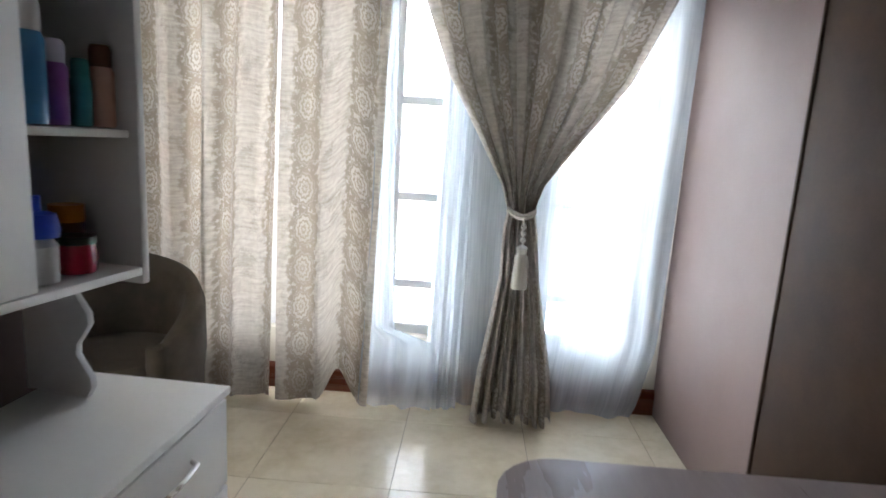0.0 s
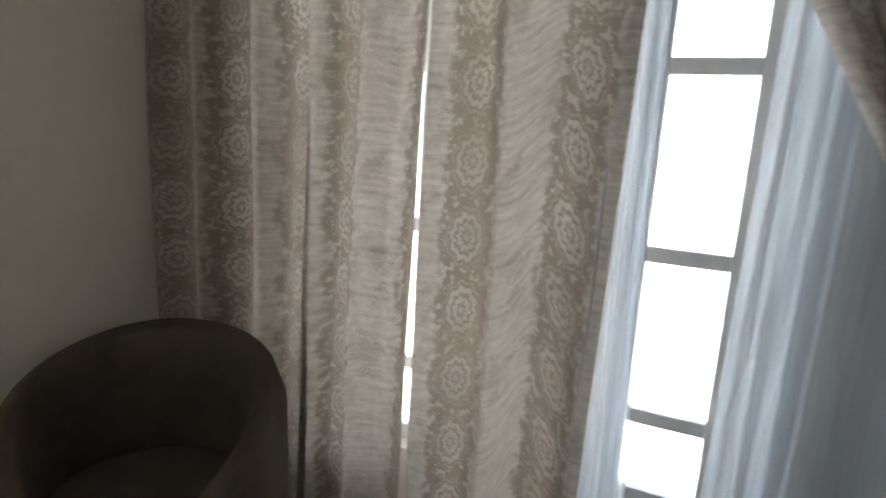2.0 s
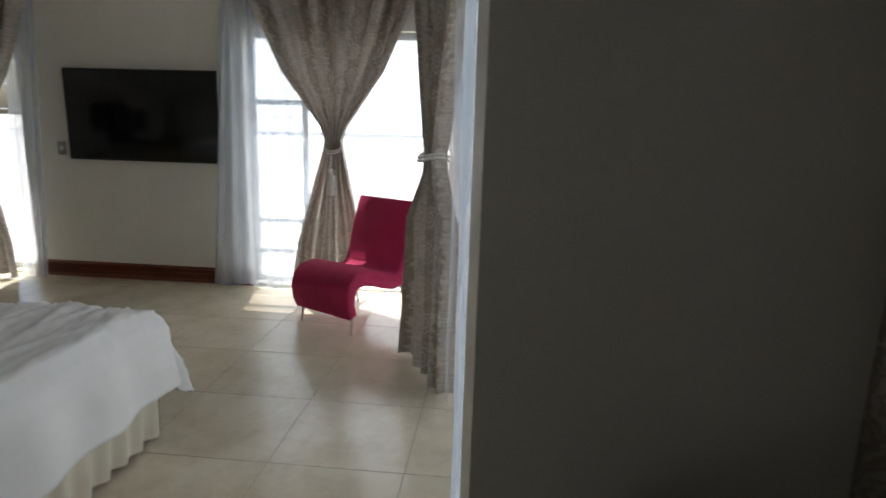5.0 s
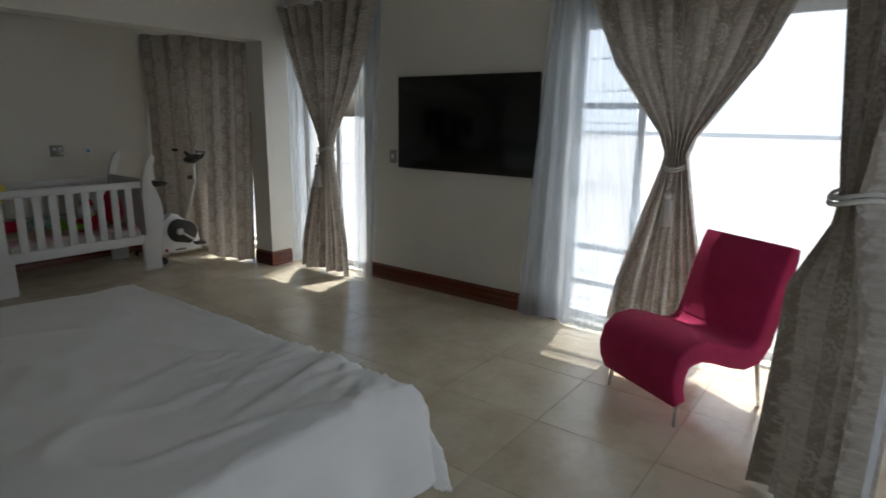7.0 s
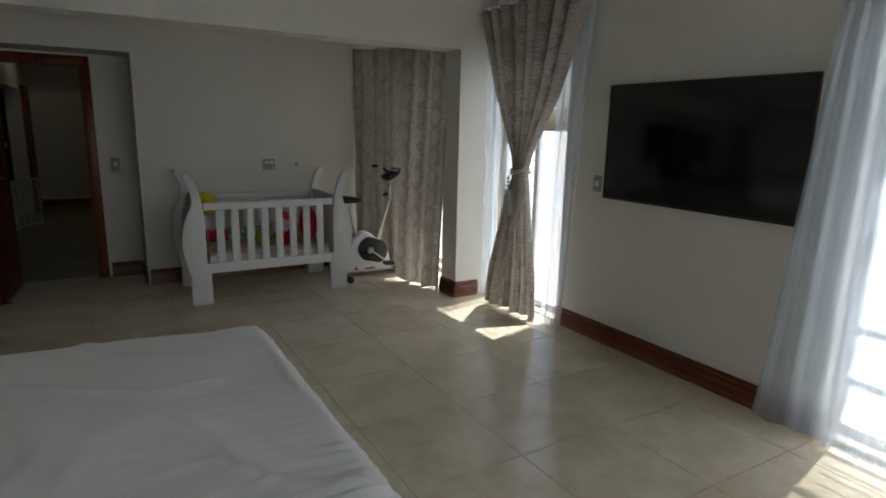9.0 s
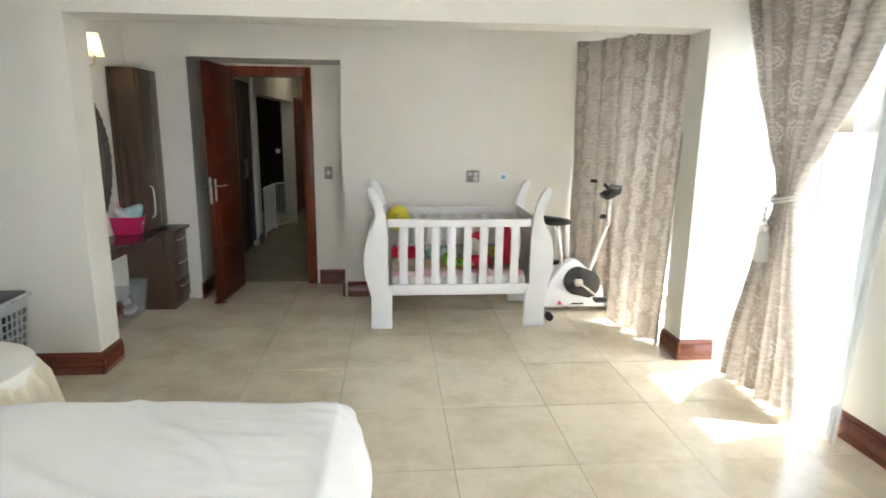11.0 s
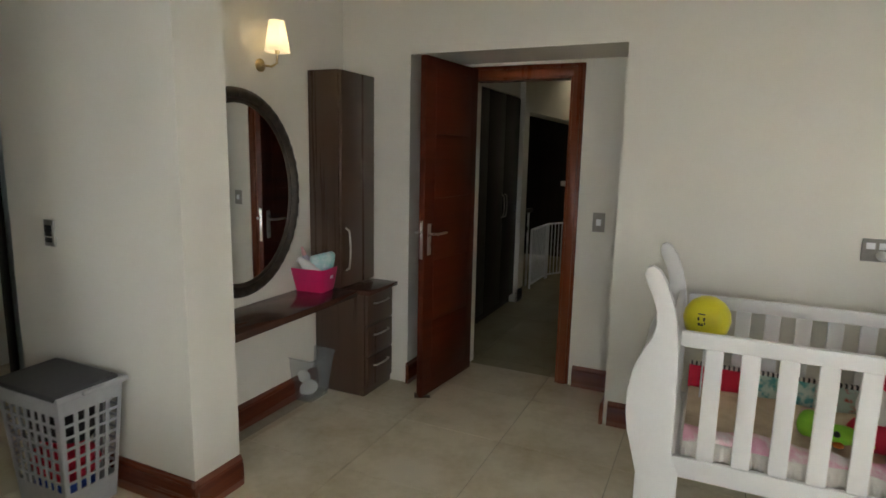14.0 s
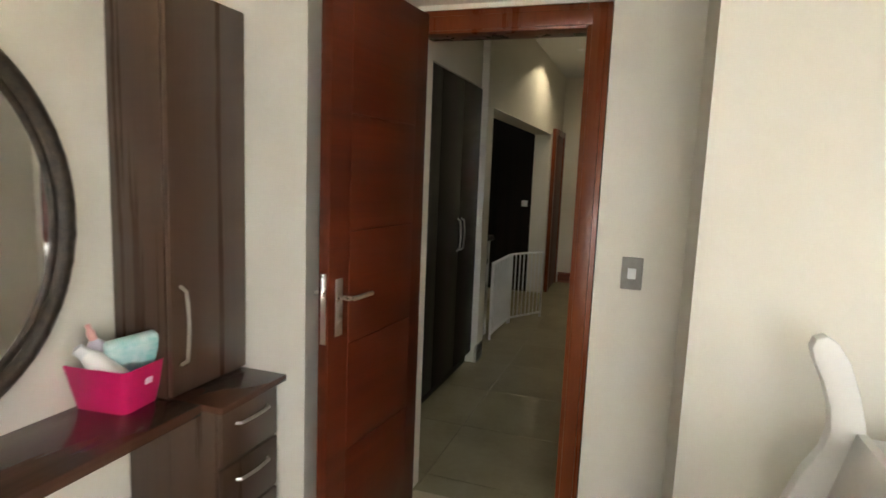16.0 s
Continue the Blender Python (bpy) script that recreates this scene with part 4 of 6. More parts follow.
# ---- cot and what lies in it ----
def cot():
    ob = thing("cot", "white painted wooden sleigh cot with slatted sides", "cot")
    half = [(-0.03, 0), (0.13, 0), (0.13, 0.25), (0.150, 0.33), (0.174, 0.42), (0.184, 0.50), (0.184, 0.58), (0.170, 0.67), (0.138, 0.76), (0.105, 0.82), (0.092, 0.87), (0.098, 0.93), (0.118, 0.99), (0.142, 1.04), (0.150, 1.07), (0.143, 1.092), (0.122, 1.10), (0.096, 1.086), (0.066, 1.04), (0.040, 0.97), (0.022, 0.90), (0.010, 0.82), (0.002, 0.72), (0.0, 0.60), (0.0, 0.36), (-0.012, 0.31), (-0.03, 0.28)]
    xl, xr, yf, yb, th = -2.685, -3.785, -4.13, -4.86, 0.045
    for y in (yf - th, yb):
        part("end_post", extrude_outline([(xl + a, z) for a, z in half], th, Matrix.Translation((0, y, 0)), 0.006), WHITE_WOOD, ob)
        part("end_post", extrude_outline([(xr - a, z) for a, z in half][::-1], th, Matrix.Translation((0, y, 0)), 0.006), WHITE_WOOD, ob)
    for x, s in ((xl, 1), (xr, -1)):
        for zz in (0.025, 0.040):
            part("foot_moulding", soft_box(min(x - s * 0.034, x + s * 0.134), yf - th - 0.003, zz, max(x - s * 0.034, x + s * 0.134), yf + 0.004, zz + 0.008, 0.002), WHITE_WOOD, ob)
        curve = [(0.05, 0.30), (0.09, 0.42), (0.105, 0.55), (0.09, 0.68), (0.06, 0.80), (0.04, 0.88)]
        outline = [(x + s * a, z) for a, z in curve] + [(x + s * (a - 0.022), z) for a, z in curve[::-1]]
        part("end_panel", extrude_outline(outline, yf - yb - 2 * th, Matrix.Translation((0, yb + th, 0)), 0.003), WHITE_WOOD, ob)
    for y in (yf - 0.038, yb + 0.008):
        part("top_rail", soft_box(xr, y, 0.80, xl, y + 0.03, 0.86, 0.006), WHITE_WOOD, ob)
        part("bottom_rail", soft_box(xr, y, 0.265, xl, y + 0.03, 0.35, 0.006), WHITE_WOOD, ob)
        for k in range(8):
            x = xr + (xl - xr) * (k + 0.98) / 8.95
            part("slat", soft_box(x - 0.031, y + 0.006, 0.35, x + 0.031, y + 0.024, 0.80, 0.004), WHITE_WOOD, ob)
    part("mattress_board", soft_box(xr + 0.01, yb + 0.045, 0.29, xl - 0.01, yf - 0.045, 0.305, 0.003), WHITE_WOOD, ob)


cot()
QUILT = mottled("beige_quilt", (0.50, 0.38, 0.26), (0.66, 0.53, 0.38), 7.0, (0.8, 0.9), 0.4, 200.0, mid=(0.35, 0.6))
QUILT_EDGE = mottled("pink_and_white_quilt_edge", (0.76, 0.40, 0.50), (0.84, 0.76, 0.74), 8.0, (0.8, 0.9), 0.4, 200.0, mid=(0.42, 0.58))
RED_CLOTH = mottled("red_plush", (0.50, 0.012, 0.040), (0.66, 0.022, 0.06), 14.0, (0.85, 0.95), 0.6, 300.0)
TEAL_PRINT = mottled("teal_print_cloth", (0.12, 0.40, 0.40), (0.55, 0.68, 0.60), 22.0, (0.8, 0.9), 0.3, mid=(0.42, 0.55))
RED_PRINT = mottled("red_and_cream_print_cloth", (0.62, 0.06, 0.05), (0.55, 0.66, 0.58), 20.0, (0.8, 0.9), 0.3, mid=(0.40, 0.48))
YELLOW_PRINT = mottled("yellow_and_red_print_cloth", (0.60, 0.10, 0.05), (0.70, 0.58, 0.14), 20.0, (0.8, 0.9), 0.3, mid=(0.38, 0.46))
ORANGE_PLUSH = mottled("orange_plush", (0.60, 0.16, 0.03), (0.70, 0.24, 0.05), 20.0, (0.85, 0.95), 0.6, 300.0)
YELLOW = mottled("yellow_rubber", (0.70, 0.62, 0.02), (0.80, 0.72, 0.04), 4.0, (0.25, 0.35), 0.0)
GREEN = mottled("lime_plush", (0.20, 0.50, 0.03), (0.30, 0.62, 0.05), 20.0, (0.85, 0.95), 0.6, 300.0)
WHITE_PLUSH = mottled("white_plush", (0.68, 0.64, 0.58), (0.80, 0.76, 0.70), 20.0, (0.85, 0.95), 0.6, 300.0)


def blob(r, squash, seed, rough=0.12):
    bm = bmesh.new()
    bmesh.ops.create_icosphere(bm, subdivisions=3, radius=1)
    for v in bm.verts:
        v.co *= 1 + rough * noise_at(v.co.x * 1.4 + seed, v.co.y * 1.4, v.co.z * 1.4)
        v.co = Vector((v.co.x * r * squash[0], v.co.y * r * squash[1], v.co.z * r * squash[2]))
    return bm


cm = thing("cot_mattress", "cot mattress with a beige quilt edged in pink frills", "mattress")
part("mattress", soft_box(-3.775, -4.80, 0.306, -2.71, -4.19, 0.40, 0.03, 3), WHITE_PLUSH, cm)
quilt_top = lambda s, y: 0.414 + 0.026 * noise_at(s * 6, y * 7) + 0.035 * max(0, noise_at(s * 3 + 4, y * 5))
part("quilt", sheet(lambda s, t: (-3.76 + s * 1.04, -4.77 + t * 0.475, quilt_top(s, -4.77 + t * 0.475)), 60, 34), QUILT, cm, "beige quilt", smooth=180)
part("quilt_edge", sheet(lambda s, t: (-3.76 + s * 1.04, -4.305 + t * 0.11, quilt_top(s, -4.305 + t * 0.11) + 0.004 + 0.022 * math.sin(t * math.pi) * (0.6 + 0.4 * math.sin(s * 52)) - 0.02 * t * t), 120, 10), QUILT_EDGE, cm, "puffed pink and white border", smooth=180)
part("frill", sheet(lambda s, t: (-3.76 + s * 1.04, -4.197 + t * 0.014 + 0.006 * t * math.sin(s * 190), quilt_top(s, -4.195) - 0.016 - t * 0.065 + 0.006 * t * math.sin(s * 83)), 260, 4), WHITE_PLUSH, cm, "white gathered frill", smooth=180)


def toy(name, label, x, y, z, bits, category="toy"):
    ob = thing(name, label, category, Matrix.Translation((x, y, z)))
    for n, r, sq, at, mat, seed in bits:
        bm = blob(r, sq, seed)
        bm.transform(Matrix.Translation(at))
        part(n, bm, mat, ob)
    return ob


toy("cushion", "round crimson plush cushion propped at the cot end", -3.66, -4.50, 0.585, [("cover", 0.17, (0.42, 0.9, 1.0), (0, 0, 0), RED_CLOTH, 1)], "cushion")
toy("soft_toy", "white and red soft toy lying in the cot", -3.42, -4.45, 0.47, [("body", 0.10, (1.1, 0.9, 0.8), (0, 0, 0), RED_CLOTH, 2), ("head", 0.075, (1, 0.9, 1), (0.03, 0.03, 0.12), WHITE_PLUSH, 3), ("hat", 0.055, (1, 1, 0.9), (0.0, 0.0, 0.19), RED_CLOTH, 4)])
toy("soft_toy", "lime green soft frog with orange feet lying in the cot", -3.24, -4.36, 0.475, [("body", 0.05, (1.5, 0.9, 0.7), (-0.03, 0, 0), GREEN, 5), ("head", 0.045, (0.9, 1, 1.2), (0.08, 0.02, 0.03), GREEN, 6), ("leg", 0.022, (2.0, 0.8, 0.7), (-0.09, 0.03, -0.012), GREEN, 7), ("eye", 0.012, (1, 1, 1), (-0.01, 0.040, 0.014), BLACK, 8), ("foot", 0.016, (1.2, 1, 0.7), (-0.02, 0.040, -0.028), ORANGE_PLUSH, 9)])
bumper = thing("cot_bumper", "printed cloth cot bumper in red, teal and yellow with striped edging", "bumper")
for k, mat in enumerate((YELLOW_PRINT, RED_PRINT, TEAL_PRINT, RED_CLOTH)):
    part("panel", soft_box(-3.77 + k * 0.265, -4.800, 0.402, -3.77 + (k + 1) * 0.265 - 0.003, -4.778, 0.522, 0.008, 2), mat, bumper)
part("edging", soft_box(-3.77, -4.797, 0.520, -2.713, -4.781, 0.536, 0.003), WHITE_PLUSH, bumper, "white edging")
for k in range(52):
    part("stripe", soft_box(-3.765 + k * 0.0203, -4.7985, 0.5195, -3.765 + k * 0.0203 + 0.009, -4.7795, 0.5375, 0.001), BLACK, bumper)
ball = thing("balloon", "yellow balloon with a black printed face in the cot", "balloon", Matrix.Translation((-2.77, -4.62, 0.795)) @ pose(0, 0, 0, 0, 0, -14) @ Matrix.Scale(0.96, 4))
part("skin", lathe([(0.0, -0.112), (0.02, -0.108), (0.06, -0.088), (0.092, -0.05), (0.105, 0.0), (0.098, 0.045), (0.072, 0.084), (0.035, 0.107), (0, 0.113)], 28), YELLOW, ball)
for x, z, w, h in ((-0.012, 0.022, 0.004, 0.008), (0.012, 0.022, 0.004, 0.008), (0.002, -0.002, 0.012, 0.007), (-0.016, 0.004, 0.003, 0.006), (0.0, 0.045, 0.016, 0.002)):
    part("printed_mark", soft_box(x - w, 0.094, z - h, x + w, 0.1045, z + h, 0.002), BLACK, ball)
stick = thing("balloon_stick", "thin white stick that holds the balloon up in the cot", "stick")
part("stick", tube([(-2.77, -4.62, 0.42), (-2.77, -4.62, 0.697)], 0.004, 8), WHITE_METAL, stick)


# ---- exercise bike ----
def exercise_bike():
    ob = thing("exercise_bike", "white and black upright exercise bike beside the cot", "exercise bike", Matrix.Translation((-4.265, -4.52, 0)))
    shell = [(0.30, 0.05), (0.27, 0.16), (0.20, 0.30), (0.13, 0.40), (0.05, 0.46), (-0.02, 0.45), (-0.08, 0.40), (-0.17, 0.33), (-0.24, 0.22), (-0.27, 0.05)]
    part("housing", extrude_outline(shell[::-1], 0.11, Matrix.Translation((0, -0.055, 0)), 0.016), WHITE_METAL, ob)
    cover = [(0.125 * math.cos(a) - 0.02, 0.28 + 0.125 * math.sin(a)) for a in [i * math.tau / 24 for i in range(24)]]
    cover = [(x - 0.07 if x < -0.05 else x, z - (0.03 if x < -0.05 else 0)) for x, z in cover]
    part("crank_cover", extrude_outline(cover[::-1], 0.02, Matrix.Translation((0, 0.052, 0)), 0.005), BLACK, ob)
    part("crank_boss", lathe([(0, 0.02), (0.032, 0.018), (0.04, 0), (0.04, -0.01)], 20, Matrix.Translation((-0.02, 0.075, 0.27)) @ pose(0, 0, 0, -90)), STEEL, ob)
    part("crank", tube([(-0.02, 0.09, 0.27), (-0.16, 0.10, 0.165)], 0.011, 8), STEEL, ob)
    part("pedal", soft_box(-0.24, 0.10, 0.12, -0.14, 0.19, 0.15, 0.008), BLACK, ob)
    part("pedal", soft_box(0.08, -0.19, 0.38, 0.18, -0.10, 0.41, 0.008), BLACK, ob)
    part("base_bar", tube([(0.28, 0, 0.045), (-0.33, 0, 0.045)], 0.022, 12), STEEL, ob)
    for x in (0.27, -0.33):
        f = part("foot", tube([(x, -0.24, 0.032), (x, 0.24, 0.032)], 0.026, 12), STEEL, ob)
        for y in (-0.25, 0.25):
            part("end_cap", tube([(x, y - 0.03, 0.032), (x, y + 0.03, 0.032)], 0.032, 12), RUBBER, f)
    part("seat_post", tube([(0.10, 0, 0.38), (0.17, 0, 0.74)], 0.018, 12), STEEL, ob)
    saddle = [(0.30, 0.775), (0.30, 0.80), (0.26, 0.825), (0.17, 0.815), (0.09, 0.80), (0.065, 0.795), (0.06, 0.78), (0.09, 0.76), (0.17, 0.755), (0.26, 0.755)]
    part("saddle", extrude_outline(saddle, 0.17, Matrix.Translation((0, -0.085, 0)), 0.025), BLACK, ob)
    part("front_post", tube([(-0.13, 0, 0.35), (-0.20, 0, 0.55), (-0.27, 0, 0.78), (-0.27, 0, 1.0)], 0.020, 12), STEEL, ob)
    part("tension_knob", lathe([(0.0, 0.04), (0.02, 0.038), (0.022, 0), (0.012, -0.01)], 14, Matrix.Translation((-0.24, 0, 0.82)) @ pose(0, 0, 0, 0, 90, 0)), BLACK, ob)
    part("console", soft_box(-0.33, -0.09, 0.99, -0.21, 0.09, 1.04, 0.012, 2, Matrix.Translation((-0.27, 0, 1.01)) @ pose(0, 0, 0, 0, 28, 0) @ Matrix.Translation((0.27, 0, -1.01))), BLACK, ob)
    part("handlebar", tube([(-0.18, 0.24, 1.10), (-0.28, 0.22, 1.09), (-0.31, 0.10, 1.03), (-0.31, -0.10, 1.03), (-0.28, -0.22, 1.09), (-0.18, -0.24, 1.10)], 0.015, 10), BLACK, ob)
    part("logo_bar", soft_box(-0.08, 0.055, 0.07, 0.03, 0.058, 0.085, 0.001), BLACK, ob)
    part("logo_mark", extrude_outline([(0.10, 0.07), (0.15, 0.07), (0.13, 0.11)][::-1], 0.003, Matrix.Translation((0, 0.055, 0))), RED_CLOTH, ob)


exercise_bike()


# ---- laundry basket ----
def laundry_basket():
    ob = thing("laundry_basket", "grey plastic laundry basket with a charcoal lid and red clothes inside", "laundry basket", Matrix.Translation((-0.325, -3.245, 0)) @ pose(0, 0, 0, 0, 0, 0))
    hx0, hy0, hx1, hy1, H = 0.155, 0.105, 0.205, 0.135, 0.53

    def at(u, v, side):
        k = v / H
        hx, hy = hx0 + (hx1 - hx0) * k, hy0 + (hy1 - hy0) * k
        return {"f": (u * hx, hy, v), "b": (-u * hx, -hy, v), "l": (-hx, u * hy, v), "r": (hx, -u * hy, v)}[side]

    for side, cols in (("f", 7), ("b", 7), ("l", 5), ("r", 5)):
        bm = bmesh.new()

        def quad(u0, u1, z0, z1):
            vs = [bm.verts.new(at(u, z, side)) for u, z in ((u0, z0), (u1, z0), (u1, z1), (u0, z1))]
            bm.faces.new(vs)
        quad(-1, 1, 0, 0.10)
        quad(-1, 1, 0.46, H)
        edge = 0.14
        for r in range(7):
            z0, z1 = 0.10 + 0.36 * r / 7, 0.10 + 0.36 * (r + 1) / 7
            quad(-1, 1, z0, z0 + 0.011)
            quad(-1, -1 + edge, z0 + 0.011, z1)
            quad(1 - edge, 1, z0 + 0.011, z1)
            step = (2 - 2 * edge) / cols
            for c in range(1, cols):
                u = -1 + edge + c * step
                quad(u - step * 0.20, u + step * 0.20, z0 + 0.011, z1)
        thicken(part("lattice_side", bm, GREY_PLASTIC, ob, smooth=0), 0.005)
    part("base", soft_box(-hx0, -hy0, 0.0, hx0, hy0, 0.012, 0.004), GREY_PLASTIC, ob)
    rim = [(s * (hx1 + 0.008), t * (hy1 + 0.008), H + 0.004 - (0.012 if t > 0 and abs(s) < 0.5 else 0)) for s, t in ((-1, -1), (1, -1), (1, 1), (0.3, 1), (-0.3, 1), (-1, 1))]
    part("rim", tube(rim, 0.014, 8, True), GREY_PLASTIC, ob)
    for s in (-1, 1):
        part("grip", soft_box(s * (hx1 + 0.004) - 0.025, -0.05, H - 0.004, s * (hx1 + 0.004) + 0.025, 0.05, H + 0.016, 0.008), GREY_PLASTIC, ob)
    part("lid", soft_box(-hx1 - 0.005, -hy1 - 0.005, H + 0.006, hx1 + 0.005, hy1 + 0.002, H + 0.028, 0.010, 3, pose(0, 0, 0, -2)), DARK_LID, ob, "charcoal hinged lid")
    BLUE = mottled("blue_cotton", (0.02, 0.06, 0.36), (0.04, 0.11, 0.50), 12.0, (0.8, 0.9), 0.4)
    DARKC = mottled("dark_laundry", (0.02, 0.02, 0.022), (0.06, 0.05, 0.05), 12.0, (0.8, 0.95), 0.4)
    toy("laundry", "heap of red, blue and dark clothes inside the laundry basket", -0.325, -3.245, 0.014, [("blue_garment", 0.12, (1.22, 0.84, 0.45), (0.02, 0.0, 0.06), BLUE, 11), ("red_garment", 0.13, (1.26, 0.86, 0.70), (0, 0.0, 0.17), RED_CLOTH, 12), ("dark_garment", 0.13, (1.38, 0.92, 0.85), (0, 0, 0.36), DARKC, 13)], "laundry")


laundry_basket()


# ---- dressing corner ----
def bow_handle(parent, a, b, out, mat=None):
    a, b, out = Vector(a), Vector(b), Vector(out)
    pts = [a] + [a + (b - a) * (0.06 + 0.88 * k / 8) + out * (0.75 + 0.25 * math.sin(math.pi * k / 8)) for k in range(9)] + [b]
    return part("handle", tube(pts, 0.006, 8), mat or STEEL, parent, "bowed steel handle")


top = thing("dressing_worktop", "long dark walnut dressing table top fixed to the wall", "worktop")
part("worktop", soft_box(-0.855, -4.70, 0.643, -0.52, -3.665, 0.68, 0.004), WALNUT_FLAT, top)
part("end_top", soft_box(-0.935, SOUTH + 0.002, 0.655, -0.52, -4.702, 0.68, 0.004), WALNUT_FLAT, top)
unit = thing("drawer_unit", "dark walnut drawer unit with three steel handles", "drawers")
part("carcass", soft_box(-0.885, SOUTH + 0.005, 0.0, -0.524, -4.72, 0.654, 0.003), WALNUT, unit)
for i in range(3):
    z = 0.055 + i * 0.20
    d = part("drawer_front", soft_box(-0.905, SOUTH + 0.02, z, -0.886, -4.735, z + 0.19, 0.003), WALNUT, unit)
    bow_handle(d, (-0.905, -4.97, z + 0.13), (-0.905, -4.80, z + 0.13), (-0.022, 0, 0))
cup = thing("tall_cupboard", "tall narrow dark walnut cupboard standing on the dressing top", "cupboard")
part("body", soft_box(-0.735, SOUTH + 0.004, 0.682, -0.523, -4.68, 1.972, 0.003), WALNUT, cup)
d = part("door", soft_box(-0.757, SOUTH + 0.006, 0.69, -0.737, -4.683, 1.969, 0.004), WALNUT, cup)
bow_handle(d, (-0.757, -4.722, 0.79), (-0.757, -4.722, 1.05), (-0.034, 0, 0))


def oval_mirror():
    ob = thing("oval_mirror", "large oval mirror in a carved dark wooden frame", "mirror", Matrix.Translation((-0.535, -4.085, 1.275)) @ pose(0, 0, 0, 0, 0, -91.5))
    ry, rz = 0.379, 0.474
    prof = [(-0.015, 0.0), (-0.012, 0.016), (0.0, 0.022), (0.010, 0.016), (0.022, 0.034), (0.040, 0.038), (0.054, 0.028), (0.062, 0.020), (0.066, 0.0)]
    bm = bmesh.new()
    n = 120
    rings = []
    for i in range(n):
        a = i * math.tau / n
        rope = 0.005 * math.sin(a * 44)
        rings.append([bm.verts.new(((ry + d) * math.cos(a), -h - (rope if 0.02 < d < 0.055 else 0), (rz + d) * math.sin(a))) for d, h in prof])
    for i in range(n):
        p, q = rings[i], rings[(i + 1) % n]
        for k in range(len(prof) - 1):
            bm.faces.new((p[k], p[k + 1], q[k + 1], q[k]))
    part("frame", bm, MIRROR_FRAME, ob, smooth=60)
    bm = bmesh.new()
    bm.faces.new([bm.verts.new((ry * math.cos(i * math.tau / 90), -0.012, rz * math.sin(i * math.tau / 90))) for i in range(90)])
    part("glass", bm, MIRROR, ob, "mirror glass", smooth=0)


oval_mirror()


def wall_lamp():
    ob = thing("wall_lamp", "brass wall lamp with a lit pleated cream shade", "lamp", Matrix.Translation((-0.52, -4.285, 1.945)))
    part("wall_plate", lathe([(0.034, 0), (0.034, 0.008), (0.02, 0.016), (0.0, 0.018)], 24, pose(0, 0, 0, 0, -90, 0)), BRASS, ob)
    part("arm", tube([(-0.01, 0, 0), (-0.08, 0, -0.01), (-0.115, 0, 0.005), (-0.12, 0, 0.05), (-0.12, 0, 0.09)], 0.006, 10), BRASS, ob)
    part("lamp_holder", lathe([(0.012, 0.0), (0.014, 0.05), (0.010, 0.055)], 14, Matrix.Translation((-0.12, 0, 0.05))), BRASS, ob)
    sm = material("lit_shade", (0.85, 0.78, 0.62), 0.8)
    bsdf(sm).inputs["Emission Color"].default_value = (1.0, 0.80, 0.50, 1)
    bsdf(sm).inputs["Emission Strength"].default_value = 0.16
    tl = sm.node_tree.nodes.new("ShaderNodeBsdfTranslucent")
    tl.inputs[0].default_value = (0.9, 0.82, 0.66, 1)
    mx = node(sm, "MixShader", Fac=0.5)
    link(sm, bsdf(sm).outputs[0], mx.inputs[1])
    link(sm, tl.outputs[0], mx.inputs[2])
    link(sm, mx.outputs[0], sm.node_tree.nodes["Material Output"].inputs["Surface"])
    part("shade", sheet(lambda s, t: ((0.064 - 0.026 * t + 0.0016 * math.sin(s * math.tau * 36)) * math.cos(s * math.tau) - 0.12, (0.064 - 0.026 * t + 0.0016 * math.sin(s * math.tau * 36)) * math.sin(s * math.tau), 0.060 + 0.155 * t), 144, 6), sm, ob, "lit cream shade", smooth=180)
    bm = blob(0.02, (1, 1, 1.3), 3, 0.0)
    bm.transform(Matrix.Translation((-0.12, 0, 0.125)))
    glow = material("bulb", (1, 0.9, 0.7), 0.5)
    bsdf(glow).inputs["Emission Color"].default_value = (1.0, 0.78, 0.48, 1)
    bsdf(glow).inputs["Emission Strength"].default_value = 1.5
    part("bulb", bm, glow, ob)
    data = bpy.data.lights.new("wall_lamp_light", "POINT")
    data.energy, data.color, data.shadow_soft_size = 0.21, (1.0, 0.76, 0.45), 0.02
    new("wall_lamp_light", data).location = (-0.64, -4.285, 2.08)


wall_lamp()


def open_tub(w0, d0, w1, d1, h, wall, m=None, r=0.02):
    """A square tub with walls that flare."""
    def ring(w, d, z):
        pts = []
        for cx, cy, a0 in ((w - r, d - r, 0), (-w + r, d - r, 90), (-w + r, -d + r, 180), (w - r, -d + r, 270)):
            for k in range(4):
                a = radians(a0 + 30 * k)
                pts.append((cx + r * math.cos(a), cy + r * math.sin(a), z))
        return pts
    bm = bmesh.new()
    rows = [ring(w0, d0, 0), ring(w1, d1, h), ring(w1 - wall, d1 - wall, h), ring(w0 - wall, d0 - wall, wall)]
    vs = [[bm.verts.new(p) for p in row] for row in rows]
    n = len(vs[0])
    for a, b in zip(vs, vs[1:]):
        for k in range(n):
            bm.faces.new((a[k], a[(k + 1) % n], b[(k + 1) % n], b[k]))
    bm.faces.new(vs[0][::-1])
    bm.faces.new(vs[-1])
    if m:
        bm.transform(m)
    return bm


